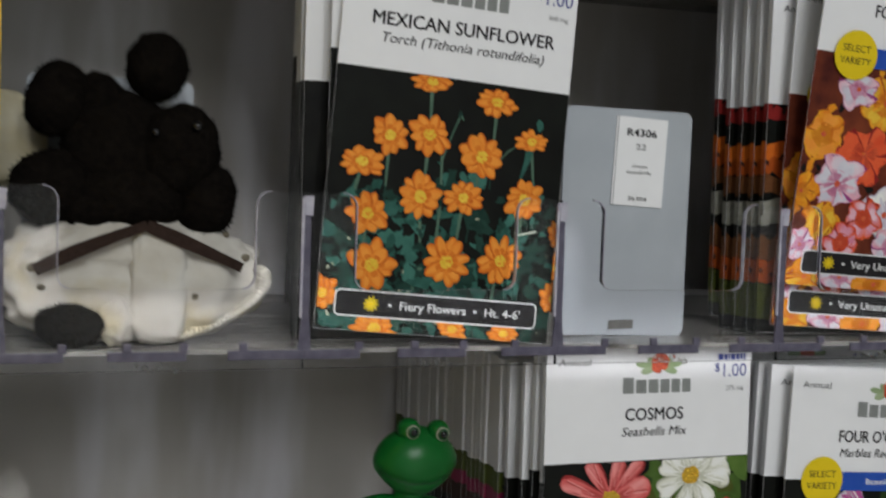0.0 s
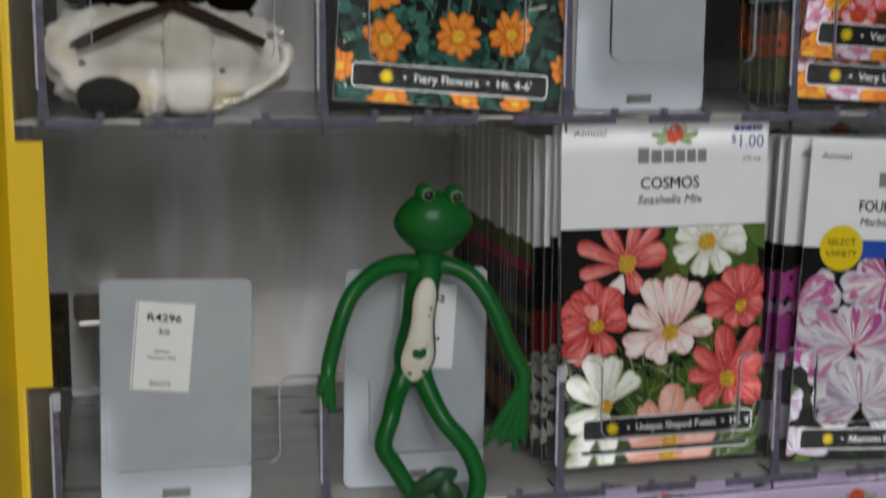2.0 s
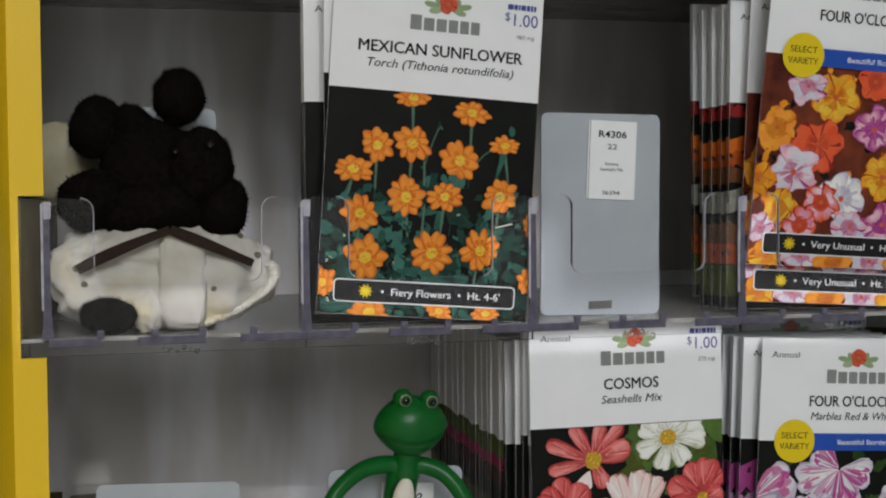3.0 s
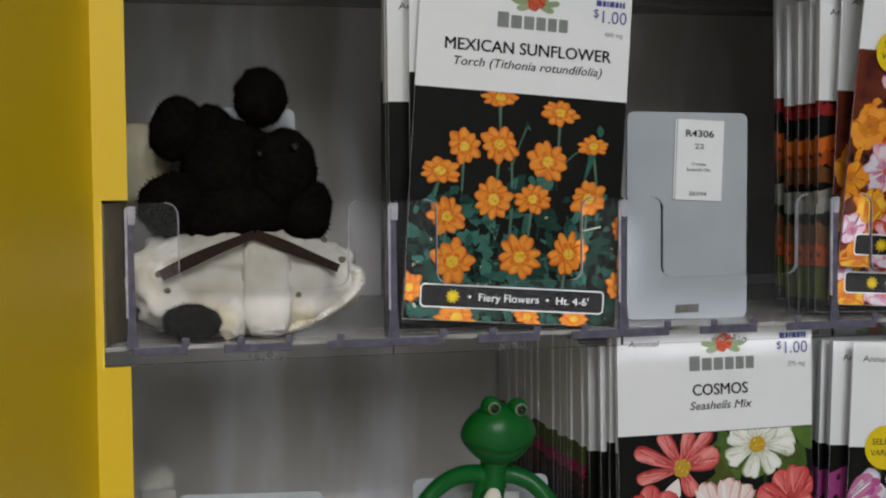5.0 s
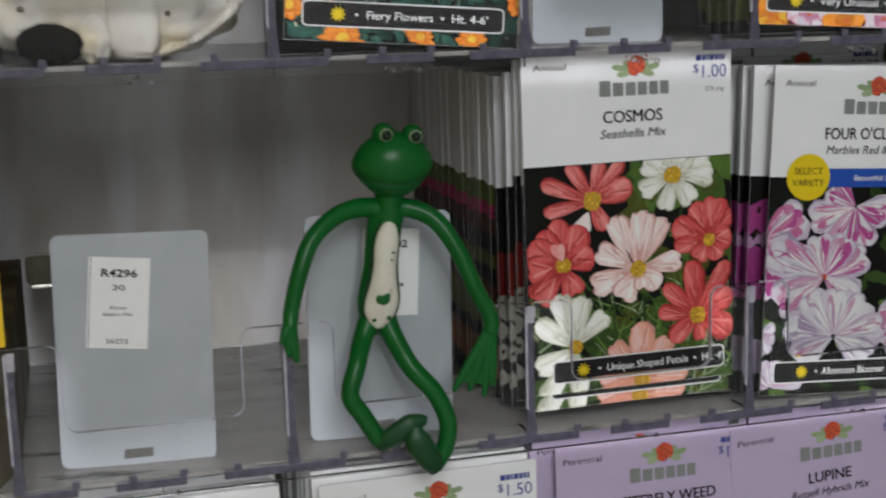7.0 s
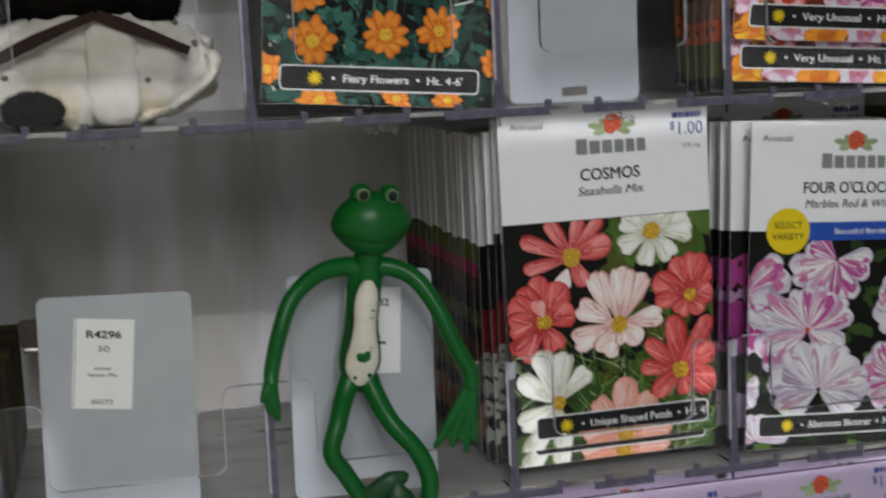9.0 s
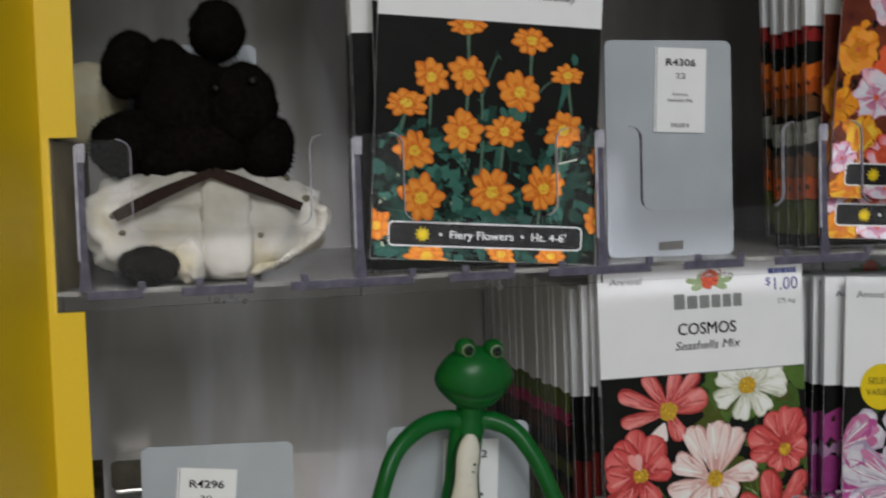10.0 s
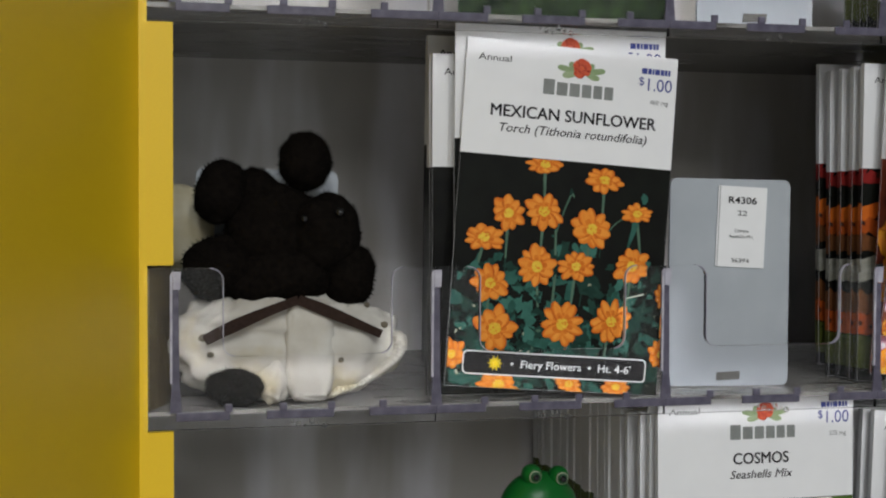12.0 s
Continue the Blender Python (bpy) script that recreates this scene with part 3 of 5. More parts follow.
def strip(p, words, width, v=117.6, u0=5.8, u1=77.4, h=9.0):
    """The dark bar with the little sun and a few words."""
    p.rect(u0, v, u1, v + h, PALE_INK, 1.9)
    p.rect(u0 + 0.5, v + 0.5, u1 - 0.5, v + h - 0.5, BLACK, 1.5)
    cu, cv = u0 + 12.4, v + h / 2
    for k in range(10):
        a = 2 * math.pi * k / 10
        p.poly([(cu + 1.5 * math.cos(a - 0.35), cv + 1.5 * math.sin(a - 0.35)), (cu + 3.0 * math.cos(a), cv + 3.0 * math.sin(a)),
                (cu + 1.5 * math.cos(a + 0.35), cv + 1.5 * math.sin(a + 0.35))], SPOT)
    p.poly(arc(cu, cv, 1.5, 0, 342, 18), tone(SPOT, BLACK, 0.35))
    p.poly(arc(cu, cv, 1.15, 0, 342, 18), SPOT)
    p.text(words, cu + 6.0 + width / 2, cv + 1.35, width, 2.9, PALE_INK, 0.012)


def art_sunflower():
    p = Print(11)
    p.top = 43.7
    R = p.rnd
    for _ in range(330):
        u, v = R.uniform(1, 82), 131 - abs(R.gauss(0, 32))
        if v > 76 + 6 * math.cos(u / 13) + R.uniform(-5, 10):
            p.leaf(u, v, R.uniform(1.5, 4.6), R.uniform(0, 3.1), R.choice((TEAL, TEAL, TEAL_DARK, TEAL_DARK, NIGHT)), 0.5)
    heads = ((32.8, 45.6, 6.6, 0.55), (56.5, 49.6, 6.8, 0.7), (19.8, 65.2, 6.3, 1.0), (33.5, 63.4, 6.9, 0.95), (70.4, 61.6, 5.8, 0.62),
             (11.0, 75.2, 7.2, 0.66), (52.5, 68.8, 7.2, 1.0), (32.0, 84.7, 7.0, 1.05), (47.3, 83.6, 6.2, 0.9), (69.3, 82.0, 6.9, 0.92),
             (14.5, 92.1, 6.7, 0.95), (17.5, 109.0, 7.9, 0.98), (43.3, 106.0, 7.6, 1.05), (62.6, 103.8, 6.9, 1.1), (20.1, 130.0, 7.6, 0.55),
             (47.4, 128.6, 5.6, 0.6), (66.0, 128.8, 5.6, 0.6), (1.6, 119.5, 5.2, 1.1), (83.0, 115.5, 4.6, 1.2), (83.5, 93.0, 4.0, 1.2))
    for u, v, r, sq in heads[:14]:
        du = R.uniform(-5, 5)
        p.stroke([(u, v + 2), (u + du * 0.3, v + 9), (u + du * 0.6, v + 17)], 1.3, 0.7, STEM)
        if v < 70:
            p.stroke([(u + du * 0.6, v + 17), (u + du, v + 30)], 0.6, 0.5, TEAL_DARK)
    p.stroke([(38.5, 112), (39.5, 88), (38.5, 70)], 1.0, 0.8, STEM)
    p.stroke([(38.5, 72), (41.5, 62), (43.7, 56)], 0.5, 0.7, STEM)
    p.stroke([(57, 72), (62, 66), (66, 63)], 0.5, 0.5, STEM)
    p.stroke([(70.2, 63), (69.5, 68), (67.5, 75)], 3.4, 0.8, TEAL)
    p.leaf(73, 55.5, 2.2, 1.5, TEAL)
    p.leaf(43.8, 55.3, 1.5, 1.5, TEAL_DARK)
    p.stroke([(68, 94.5), (75, 92.5)], 0.4, 0.6, CREAM)
    for _ in range(70):
        u, v = R.uniform(2, 80), R.uniform(80, 130)
        p.leaf(u, v, R.uniform(1.2, 3.2), R.uniform(0, 3.1), R.choice((TEAL, TEAL_DARK)), 0.5)
    for _ in range(90):
        u, v = R.uniform(2, 81), 131 - abs(R.gauss(0, 26))
        p.leaf(u, v, R.uniform(0.3, 0.9), R.uniform(0, 3.1), R.choice((TEAL, STEM, CREAM_DEEP)), 0.6)
    for u, v, r, sq in heads:
        n = R.choice((9, 10, 10, 11))
        p.flower(u, v, r * 1.12, n, ORANGE, ORANGE_LIT, SUN_EYE, 0.27, sq, R.uniform(-0.3, 0.3), r * 6.0 / n, "pointed")
    strip(p, "\u2022  Fiery Flowers  \u2022  Ht. 4-6'", 47)
    return p


def spray(p, u, v, petals, tones, eye=GOLD, eye_r=3.2):
    """A flower petal by petal: degrees round from the right downwards, length, width and outline of each."""
    deep, mat, lit, pale = tones
    R = p.rnd
    for ang, ln, wd, shape in petals:
        a, wd = radians(ang), wd * 0.86
        p.petal(u, v, a + 0.05, ln * 1.01, wd * 1.05, tone(mat, deep, 0.75), 1, 0, shape)
        p.petal(u, v, a, ln, wd, mat, 1, 0, shape)
        for k in range(1, 6):
            p.petal(u, v, a - 0.022 * k, ln * (1 - 0.014 * k), wd * (0.92 - 0.13 * k), tone(mat, lit, k / 5), 1, 0, shape)
        for k in range(1, 5):
            p.petal(u, v, a + 0.02, ln * (0.66 - 0.07 * k), wd * (0.6 - 0.08 * k), tone(mat, deep, 0.13 * k), 1, 0, "narrow")
        # the rolled sides that make a shell of the petal
        for off, w, m in ((0.36, 0.16, tone(mat, deep, 0.4)), (-0.38, 0.13, pale), (0.44, 0.07, tone(lit, pale, 0.5))):
            p.petal(u + 0.3 * ln * math.cos(a), v + 0.3 * ln * math.sin(a), a + off * wd / ln * 1.1, ln * 0.62, wd * w, m, 1, 0, "narrow")
    ring = [(u + eye_r * math.cos(k * 0.45) * R.uniform(0.85, 1.1), v + eye_r * math.sin(k * 0.45) * R.uniform(0.85, 1.1)) for k in range(14)]
    p.poly(ring, tone(eye, NIGHT, 0.35))
    for _ in range(26):
        a, q, d = R.uniform(0, 6.28), eye_r * R.uniform(0.1, 1.0), R.uniform(0.35, 0.6)
        x, y = u + q * math.cos(a), v + q * math.sin(a)
        p.poly([(x - d, y), (x, y - d), (x + d, y), (x, y + d)], R.choice((eye, eye, SUN_EYE, tone(eye, NIGHT, 0.5))))


def art_cosmos():
    p = Print(23)
    p.top = 43.7
    R = p.rnd
    for _ in range(170):
        u, v = R.uniform(0, 83), R.uniform(44, 133)
        if v > 90 + (14 if u < 26 else 0) or u > 34 + R.uniform(0, 8):
            p.leaf(u, v, R.uniform(3, 8), R.uniform(0, 3), R.choice((DULL_GREEN, OLIVE, tone(DULL_GREEN, BLADE, 0.35), tone(DULL_GREEN, BLADE, 0.6))), 0.3)
    for _ in range(230):
        u, v = R.uniform(24, 83) if R.random() < 0.75 else R.uniform(0, 83), R.uniform(92, 133)
        a, l = R.uniform(-2.8, -0.4), R.uniform(4, 11)
        p.stroke([(u, v), (u + l * math.cos(a) * 0.5, v + l * math.sin(a) * 0.5), (u + l * math.cos(a) + R.uniform(-2, 2), v + l * math.sin(a))], R.uniform(0.4, 1.1), 0.25,
                 R.choice((BLADE, BLADE, DULL_GREEN, tone(BLADE, CREAM, 0.25))))
    for u0, v0, u1 in ((46, 95, 47.5), (34, 98, 35), (57, 98, 58), (62, 62, 60), (20, 122, 20)):
        p.stroke([(u0, v0), ((u0 + u1) / 2, v0 + 12), (u1, v0 + 24)], 1.3, 1.1, DULL_GREEN)
    peach = (BLUSH_DEEP, PEACH, tone(PEACH, BLUSH, 0.6), BLUSH)
    coral = (RED_DEEP, tone(CORAL, RED, 0.5), tone(CORAL, CORAL_LIT, 0.6), CORAL_LIT)
    red = (RED_DEEP, RED, tone(RED, RED_LIT, 0.7), tone(RED_LIT, CORAL_LIT, 0.4))
    white = (CREAM_DEEP, CREAM, CREAM_LIT, CREAM_LIT)
    blush = (BLUSH_DEEP, tone(BLUSH, BLUSH_LIT, 0.3), BLUSH_LIT, CREAM_LIT)
    spray(p, 45, 129.6, [(270, 23, 12, "oval"), (232, 19, 9, "fan"), (305, 19, 9, "fan"), (190, 18, 9, "oval"), (352, 19, 9, "oval"), (162, 17, 9, "oval"), (20, 17, 9, "oval")], peach)
    spray(p, 58.4, 50.0, [(200, 13, 9, "fan"), (342, 16, 9, "fan"), (270, 9, 11, "oval"), (230, 11, 9, "oval"), (310, 11, 9, "oval"), (155, 14, 9, "fan"), (4, 16.5, 9, "fan"), (52, 13.5, 10, "fan"), (103, 13.5, 8, "fan")],
          white, eye_r=3.6)
    spray(p, 26.0, 57.6, [(238, 17, 6.5, "narrow"), (281, 16, 6, "narrow"), (309, 19, 5.5, "narrow"), (201, 21, 6.4, "narrow"), (168, 19, 5.4, "narrow"), (340, 16.5, 10.5, "oval"), (66, 12.5, 7.5, "oval")], coral, eye_r=3.8)
    p.petal(24.5, 61.5, radians(112), 7.5, 7, BLUSH_LIT, 1, 0, "fan")
    spray(p, 73.3, 76.3, [(247, 16, 10, "oval"), (302, 14.5, 11, "oval"), (280, 16.5, 12, "fan"), (204, 16.5, 12, "oval"), (172, 14.5, 8, "oval"), (355, 9.5, 11, "oval"), (125, 9, 9, "fan"), (62, 9, 8, "oval")], red, eye_r=2.6)
    spray(p, 14.1, 81.5, [(262, 18, 10, "oval"), (236, 16, 10, "oval"), (296, 16.5, 12, "oval"), (212, 15.5, 13, "oval"), (176, 13.5, 12, "fan"), (127, 16.5, 13, "fan"), (68, 12.5, 11, "fan"), (340, 12.5, 13, "oval")], red, eye_r=3.0)
    p.petal(14, 80, radians(238), 8, 3.4, CORAL_LIT, 1, 0, "oval")
    p.petal(14, 80, radians(262), 7, 3.0, tone(CORAL_LIT, BLUSH, 0.5), 1, 0, "oval")
    spray(p, 68.4, 105.9, [(222, 19, 8, "oval"), (262, 22, 10, "oval"), (301, 24, 8, "oval"), (327, 16.5, 10, "oval"), (188, 16.5, 7, "narrow"), (140, 14.5, 9, "oval"), (25, 16, 12, "oval"), (84, 10, 6, "fan")], red, eye_r=3.6)
    spray(p, 43.8, 85.2, [(244, 23, 9.5, "toothed"), (299, 22, 8, "toothed"), (275, 22.5, 10.5, "toothed"), (207, 18, 10, "fan"), (162, 19, 11, "fan"), (352, 17.5, 9.5, "fan"), (122, 13, 12, "fan"), (40, 11.5, 10, "oval"), (77, 8, 7, "fan")],
          blush, eye_r=3.4)
    p.stroke([(39, 77), (41.5, 82.5)], 0.3, 0.9, NIGHT)
    spray(p, 18.2, 113.6, [(215, 19, 9, "oval"), (251, 22, 9.5, "toothed"), (277, 20, 8.6, "toothed"), (314, 17, 8.6, "fan"), (152, 17, 9, "fan"), (120, 24, 9, "fan"), (84, 18, 9, "fan")], white, eye_r=3.0)
    strip(p, "\u2022  Unique Shaped Petals  \u2022  Ht. 4'", 51, 118.4, 8.8, 79.0)
    return p


def marbled(p, u, v, petals, share):
    """A broad-petalled flower streaked with magenta; share is how much of each petal the streaks take."""
    R = p.rnd
    for ang, ln, wd in petals:
        a = radians(ang)
        p.petal(u, v, a + 0.03, ln * 1.01, wd * 1.03, PALE_DEEP, 1, 0, "fan")
        p.petal(u, v, a, ln, wd, tone(PALE, MAGENTA, 0.12), 1, 0, "fan")
        flesh = tone(MAGENTA, PINK, 0.35)
        for k in range(1, 4):
            p.petal(u, v, a - 0.03 * k, ln * (1 - 0.02 * k), wd * (0.95 - 0.2 * k), tone(PALE, CREAM_LIT, 0.15 * k), 1, 0, "fan")
        for off in (-0.62, -0.2, 0.22, 0.64):
            if R.random() < share + 0.2:
                off += R.uniform(-0.12, 0.12)
                p.petal(u, v, a + off * wd / ln * 0.55, ln * (0.97 - 0.2 * off * off), wd * R.uniform(0.14, 0.2 + 0.4 * share),
                        R.choice((flesh, MAGENTA, tone(flesh, PALE, 0.25)) if share > 0.4 else (tone(flesh, PALE, 0.3), tone(MAGENTA, PALE, 0.6), PALE_DEEP)), 1, 0, "oval")
        for _ in range(4):
            off = R.uniform(-0.4, 0.4)
            p.petal(u, v, a + off * wd / ln, ln * R.uniform(0.6, 0.92), wd * 0.035, R.choice((CREAM_LIT, PALE_DEEP)), 1, 0, "narrow")


def art_four():
    p = Print(37)
    p.top = 43.7
    R = p.rnd
    for _ in range(60):
        u, v = R.uniform(0, 83), R.uniform(46, 133)
        p.leaf(u, v, R.uniform(2, 5), R.uniform(0, 3), DULL_GREEN if R.random() < 0.5 or v < 90 else BLADE, 0.4)
    marbled(p, -2, 68, ((330, 20, 17), (30, 22, 15), (75, 24, 15)), 0.9)
    marbled(p, 37.5, 55.5, ((165, 20, 13), (118, 17, 13), (75, 17, 15), (10, 15, 14), (215, 14, 12)), 0.5)
    marbled(p, 70, 74, ((235, 15, 12), (285, 19, 12), (330, 17, 12), (20, 15, 13), (90, 16, 13), (150, 16, 13), (190, 14, 12)), 0.45)
    marbled(p, 79, 52, ((190, 14, 10), (240, 9, 9), (120, 10, 9)), 0.15)
    marbled(p, 66, 106, ((200, 17, 14), (250, 18, 14), (300, 17, 14), (350, 16, 14), (150, 14, 12), (40, 15, 14)), 0.6)
    marbled(p, 25.5, 83.5, ((205, 27, 17), (150, 23, 17), (258, 17, 12), (335, 20, 13), (300, 18, 12), (35, 17, 15)), 0.62)
    marbled(p, 31, 108, ((195, 22, 13), (235, 21, 14), (275, 19, 15), (315, 20, 15), (352, 22, 14), (150, 19, 14), (30, 19, 14)), 0.12)
    marbled(p, -4, 106, ((0, 9, 9), (60, 10, 9)), 0.1)
    marbled(p, 4, 128, ((200, 12, 10), (270, 11, 10), (340, 14, 10)), 0.4)
    p.poly(arc(25.5, 83.5, 1.1, 0, 330, 10), ROSE)
    badge(p)
    strip(p, "\u2022  Afternoon Bloomer  \u2022  Ht. 24\"", 46, 117.6, 5.2, 72.5)
    return p


def art_unusual():
    p = Print(51)
    p.top = 43.7
    R = p.rnd
    spots = [(8, 74, 9, AMBER, ORANGE_LIT), (33, 60, 10, AMBER, GOLD), (27, 80, 11, SCARLET, SCARLET), (17, 92, 11, PINK, PALE), (40, 102, 11, PALE, CREAM_LIT), (2, 96, 7, AMBER, AMBER),
             (20, 56, 8, PINK, PALE), (31, 104, 8, SCARLET, PINK), (12, 108, 8, AMBER, GOLD), (52, 72, 10, MAGENTA, PINK), (58, 92, 10, AMBER, GOLD), (70, 60, 11, PINK, PALE),
             (72, 84, 10, SCARLET, AMBER), (76, 106, 10, PALE, PINK), (60, 112, 9, MAGENTA, PINK), (50, 52, 8, SCARLET, SCARLET), (8, 128, 8, AMBER, GOLD), (24, 127, 8, PINK, PALE),
             (40, 129, 9, AMBER, ORANGE_LIT), (56, 128, 8, PINK, PALE), (73, 128, 9, AMBER, GOLD), (4, 116, 6, PINK, PALE), (22, 114, 7, SCARLET, PINK), (45, 114, 8, PINK, PALE)]
    for _ in range(40):
        p.leaf(R.uniform(0, 83), R.uniform(46, 131), R.uniform(1.5, 3.5), R.uniform(0, 3), NIGHT if R.random() < 0.5 else AMBER, 0.4)
    for u, v, r, a, b in spots:
        p.flower(u, v, r, R.choice((5, 6)), a, b, ROSE, 0.12, R.uniform(0.8, 1.0), R.uniform(-0.5, 0.5), None, "fan")
    badge(p)
    strip(p, "\u2022  Very Unusual  \u2022  Ht. 24\"", 49)
    return p


def band(p, v0, v1, mat, wave=1.2, u1=40):
    n = 12
    top = [(u1 * k / n, v0 + p.rnd.uniform(-wave, wave)) for k in range(n + 1)]
    low = [(u1 * k / n, v1 + p.rnd.uniform(-wave, wave)) for k in range(n, -1, -1)]
    for k in range(n):
        p.poly([top[k], top[k + 1], low[n - 1 - k], low[n - k]], mat)


MIXED = ((43.5, 51.5, OLIVE_BAND), (51.5, 57.0, CRIMSON), (57.0, 65.0, BROWN_BAND), (72.0, 78.0, OLIVE), (84.0, 92.0, BROWN_BAND), (92.0, 104.0, OLIVE),
         (110.0, 124.0, RUST_BAND))
AMBERS = ((43.5, 50.5, RED_DEEP), (58.0, 65.0, ORANGE_SOFT), (65.0, 71.0, ORANGE_DEEP), (71.0, 79.0, RUST_BAND), (81.0, 90.0, GREY_BAND), (95.0, 103.0, RUST_BAND),
          (103.0, 112.0, ORANGE_DEEP), (112.0, 126.0, OLIVE))
PINKS = ((54.0, 66.0, tone(MAGENTA, MAGENTA_DEEP, 0.6)), (66.0, 72.0, tone(PALE_DEEP, MAGENTA_DEEP, 0.5)), (72.0, 92.0, MAGENTA_DEEP), (108.0, 122.0, tone(PALE_DEEP, NIGHT, 0.4)))
SEEDS = ((70.0, 86.0, tone(RED_DEEP, NIGHT, 0.5)), (88.0, 96.0, GREY_BAND), (99.0, 104.0, GREY_BAND), (107.0, 113.0, GREY_BAND), (118.0, 124.0, GREY_BAND))


def art_bands(bands, seed, wave=1.2):
    """A photo of which only the side shows: soft-edged bands of colour."""
    p = Print(seed)
    p.top = 43.7
    for v0, v1, mat in bands:
        band(p, v0, v1, mat, wave)
    for _ in range(80):
        v0, v1, mat = p.rnd.choice(bands)
        p.leaf(p.rnd.uniform(0, 40), p.rnd.uniform(v0, v1), p.rnd.uniform(0.5, 1.6), p.rnd.uniform(0, 3), p.rnd.choice((mat, NIGHT, BROWN_BAND)), 0.4)
    return p


def badge(p):
    """Yellow round spot and blue ribbon across the foot of the paper head."""
    p.top = 0.15
    p.rect(14, 40.2, 82.7, 47.6, BANNER)
    p.text("Beautiful Border Blooms", 54, 45.0, 36, 2.2, PALE_INK, 0.01)
    p.poly(arc(16.0, 43.6, 9.2, 0, 350, 34), SPOT)
    p.text("SELECT", 16.0, 42.4, 12.0, 2.6, BLACK, 0.006)
    p.text("VARIETY", 16.0, 47.0, 13.4, 2.6, BLACK, 0.006)


def packet(m, label, ground, art=None, head=None, lilac=False, group="seed packets", bands=(), extra=0.0):
    t = thing("seed_packet", m, label, "seed packet", group)
    key = (lilac, ground.name, bands, extra)
    if key not in BODIES:
        BODIES[key] = packet_body(LILAC if lilac else PAPER, ground, bands, extra)
    ob = new("sleeve", BODIES[key])
    ob.parent = t
    me = sheet_mesh("photo_ground", 0.05, HEAD * 1000, 82.95, BOTTOM - 0.1, 0.00006)
    link_mesh("photo_ground", me, ground, t, "printed photo ground")
    if art is not None:
        art.build("printed_photo", t, 0.00014, "printed flower photo")
    p = Print(1)
    if head is None:
        p.text("Perennial" if lilac else "Annual", 10.8, 8.0, 15.5 if lilac else 12.6, 2.5, BLACK)
    else:
        header(p, *head)
    p.build("printed_head", t, 0.00012)
    return t


def at(x, y, z, lean=0.0, roll=0.0, turn=0.0):
    """A packet's place by the middle of its foot: lean backwards, roll clockwise, turn about the upright."""
    return Matrix.Translation((x, y, z)) @ Euler((radians(-lean), 0, radians(turn))).to_matrix().to_4x4() @ Euler((0, radians(roll), 0)).to_matrix().to_4x4()


def stack(proto, places):
    for m in places:
        copy_thing(proto, m)


R1, R2, R3, R0 = ROWS[1] + FLOOR, ROWS[2] + FLOOR, ROWS[3] + FLOOR, ROWS[0] + FLOOR
rnd = random.Random(5)

# Mexican sunflower, leaning in its compartment, with more behind it
sun_head = ("Annual", "1.00", "460 mg", "MEXICAN SUNFLOWER", "Torch (Tithonia rotundifolia)", 65, 58)
packet(at(0.0469, 0.0045, R1 + 0.0028, 2, 4.3), "orange Mexican sunflower seed packet tilted in the acrylic tray", NIGHT, art_sunflower(), sun_head)
packet(at(0.0515, 0.0095, R1 + 0.0105, 1.5, 0.6), "orange sunflower seed packet standing behind the tilted one", NIGHT, art_sunflower(), sun_head)
dark = packet(at(0.0455, 0.018, R1, 1.5, 0.2), "white and black seed packet in the sunflower stack", STACK_DARK, None, None, extra=0.0020)
stack(dark, [at(0.0460 + 0.0006 * k, 0.024 + 0.007 * k, R1 + (0.0 if k < 2 else 0.009), 1.5, 0.3 * k) for k in range(4)])

# cosmos, raised a little, with a second packet showing under it
cos_head = ("Annual", "1.00", "275 mg", "COSMOS", "Seashells Mix", 23.5, 26.5)
packet(at(0.1359, 0.0075, 1.1693, 1.0, -0.4), "cosmos seed packet with coral and white flowers, raised", NIGHT, art_cosmos(), cos_head)
packet(at(0.1361, 0.0105, 1.1622, 1.0, -0.3), "cosmos seed packet with coral and white flowers", NIGHT, art_cosmos(), cos_head)
dark2 = packet(at(0.1345, 0.0165, R2 + 0.0075, 1.0, 0.4), "white and black seed packet in the cosmos stack", NIGHT, art_bands(SEEDS, 73, 2.5), None, bands=SEEDS, extra=0.0022)
stack(dark2, [at(0.1335, 0.0225, R2 + 0.0030, 1.0, 0.1), at(0.1335, 0.0350, R2 + 0.0010, 1.0, -0.2)])
mixed = packet(at(0.1332, 0.0440, R2 + 0.001, 1.0, 0.0), "white seed packet with green and magenta photo", NIGHT, art_bands(MIXED, 71), None, bands=MIXED, extra=0.0032)
stack(mixed, [at(0.1332 + 0.0004 * rnd.uniform(-1, 1), 0.0486 + 0.0046 * k, R2 + 0.0005 + rnd.uniform(0.0, 0.0016), 1.0, rnd.uniform(-0.2, 0.2)) for k in range(26)])

# four o'clocks
four_head = ("Annual", "1.00", "1.5 g", "FOUR O'CLOCKS", "Marbles Red & White", 41, 40)
packet(at(0.2312, 0.0045, R2 + 0.0002, 1.5, 3.2), "striped magenta four o'clock seed packet with blue banner", NIGHT, art_four(), four_head)
dark3 = packet(at(0.2270, 0.011, R2 + 0.0005, 1.5, 2.6), "white and black seed packet in the four o'clock stack", NIGHT, art_bands(PINKS, 74, 2.0), None, bands=PINKS, extra=0.0022)
stack(dark3, [at(0.2262, 0.0180 + 0.0085 * k, R2 + 0.0002, 1.5, 2.4 - 0.4 * k) for k in range(4)])
packet(at(0.2300, 0.052, R2 + 0.0085, 0.5, 0.0), "white seed packet standing tall behind the four o'clocks", NIGHT, None, ("Annual", "1.50", "", "ZINNIA", "", 22, 20))

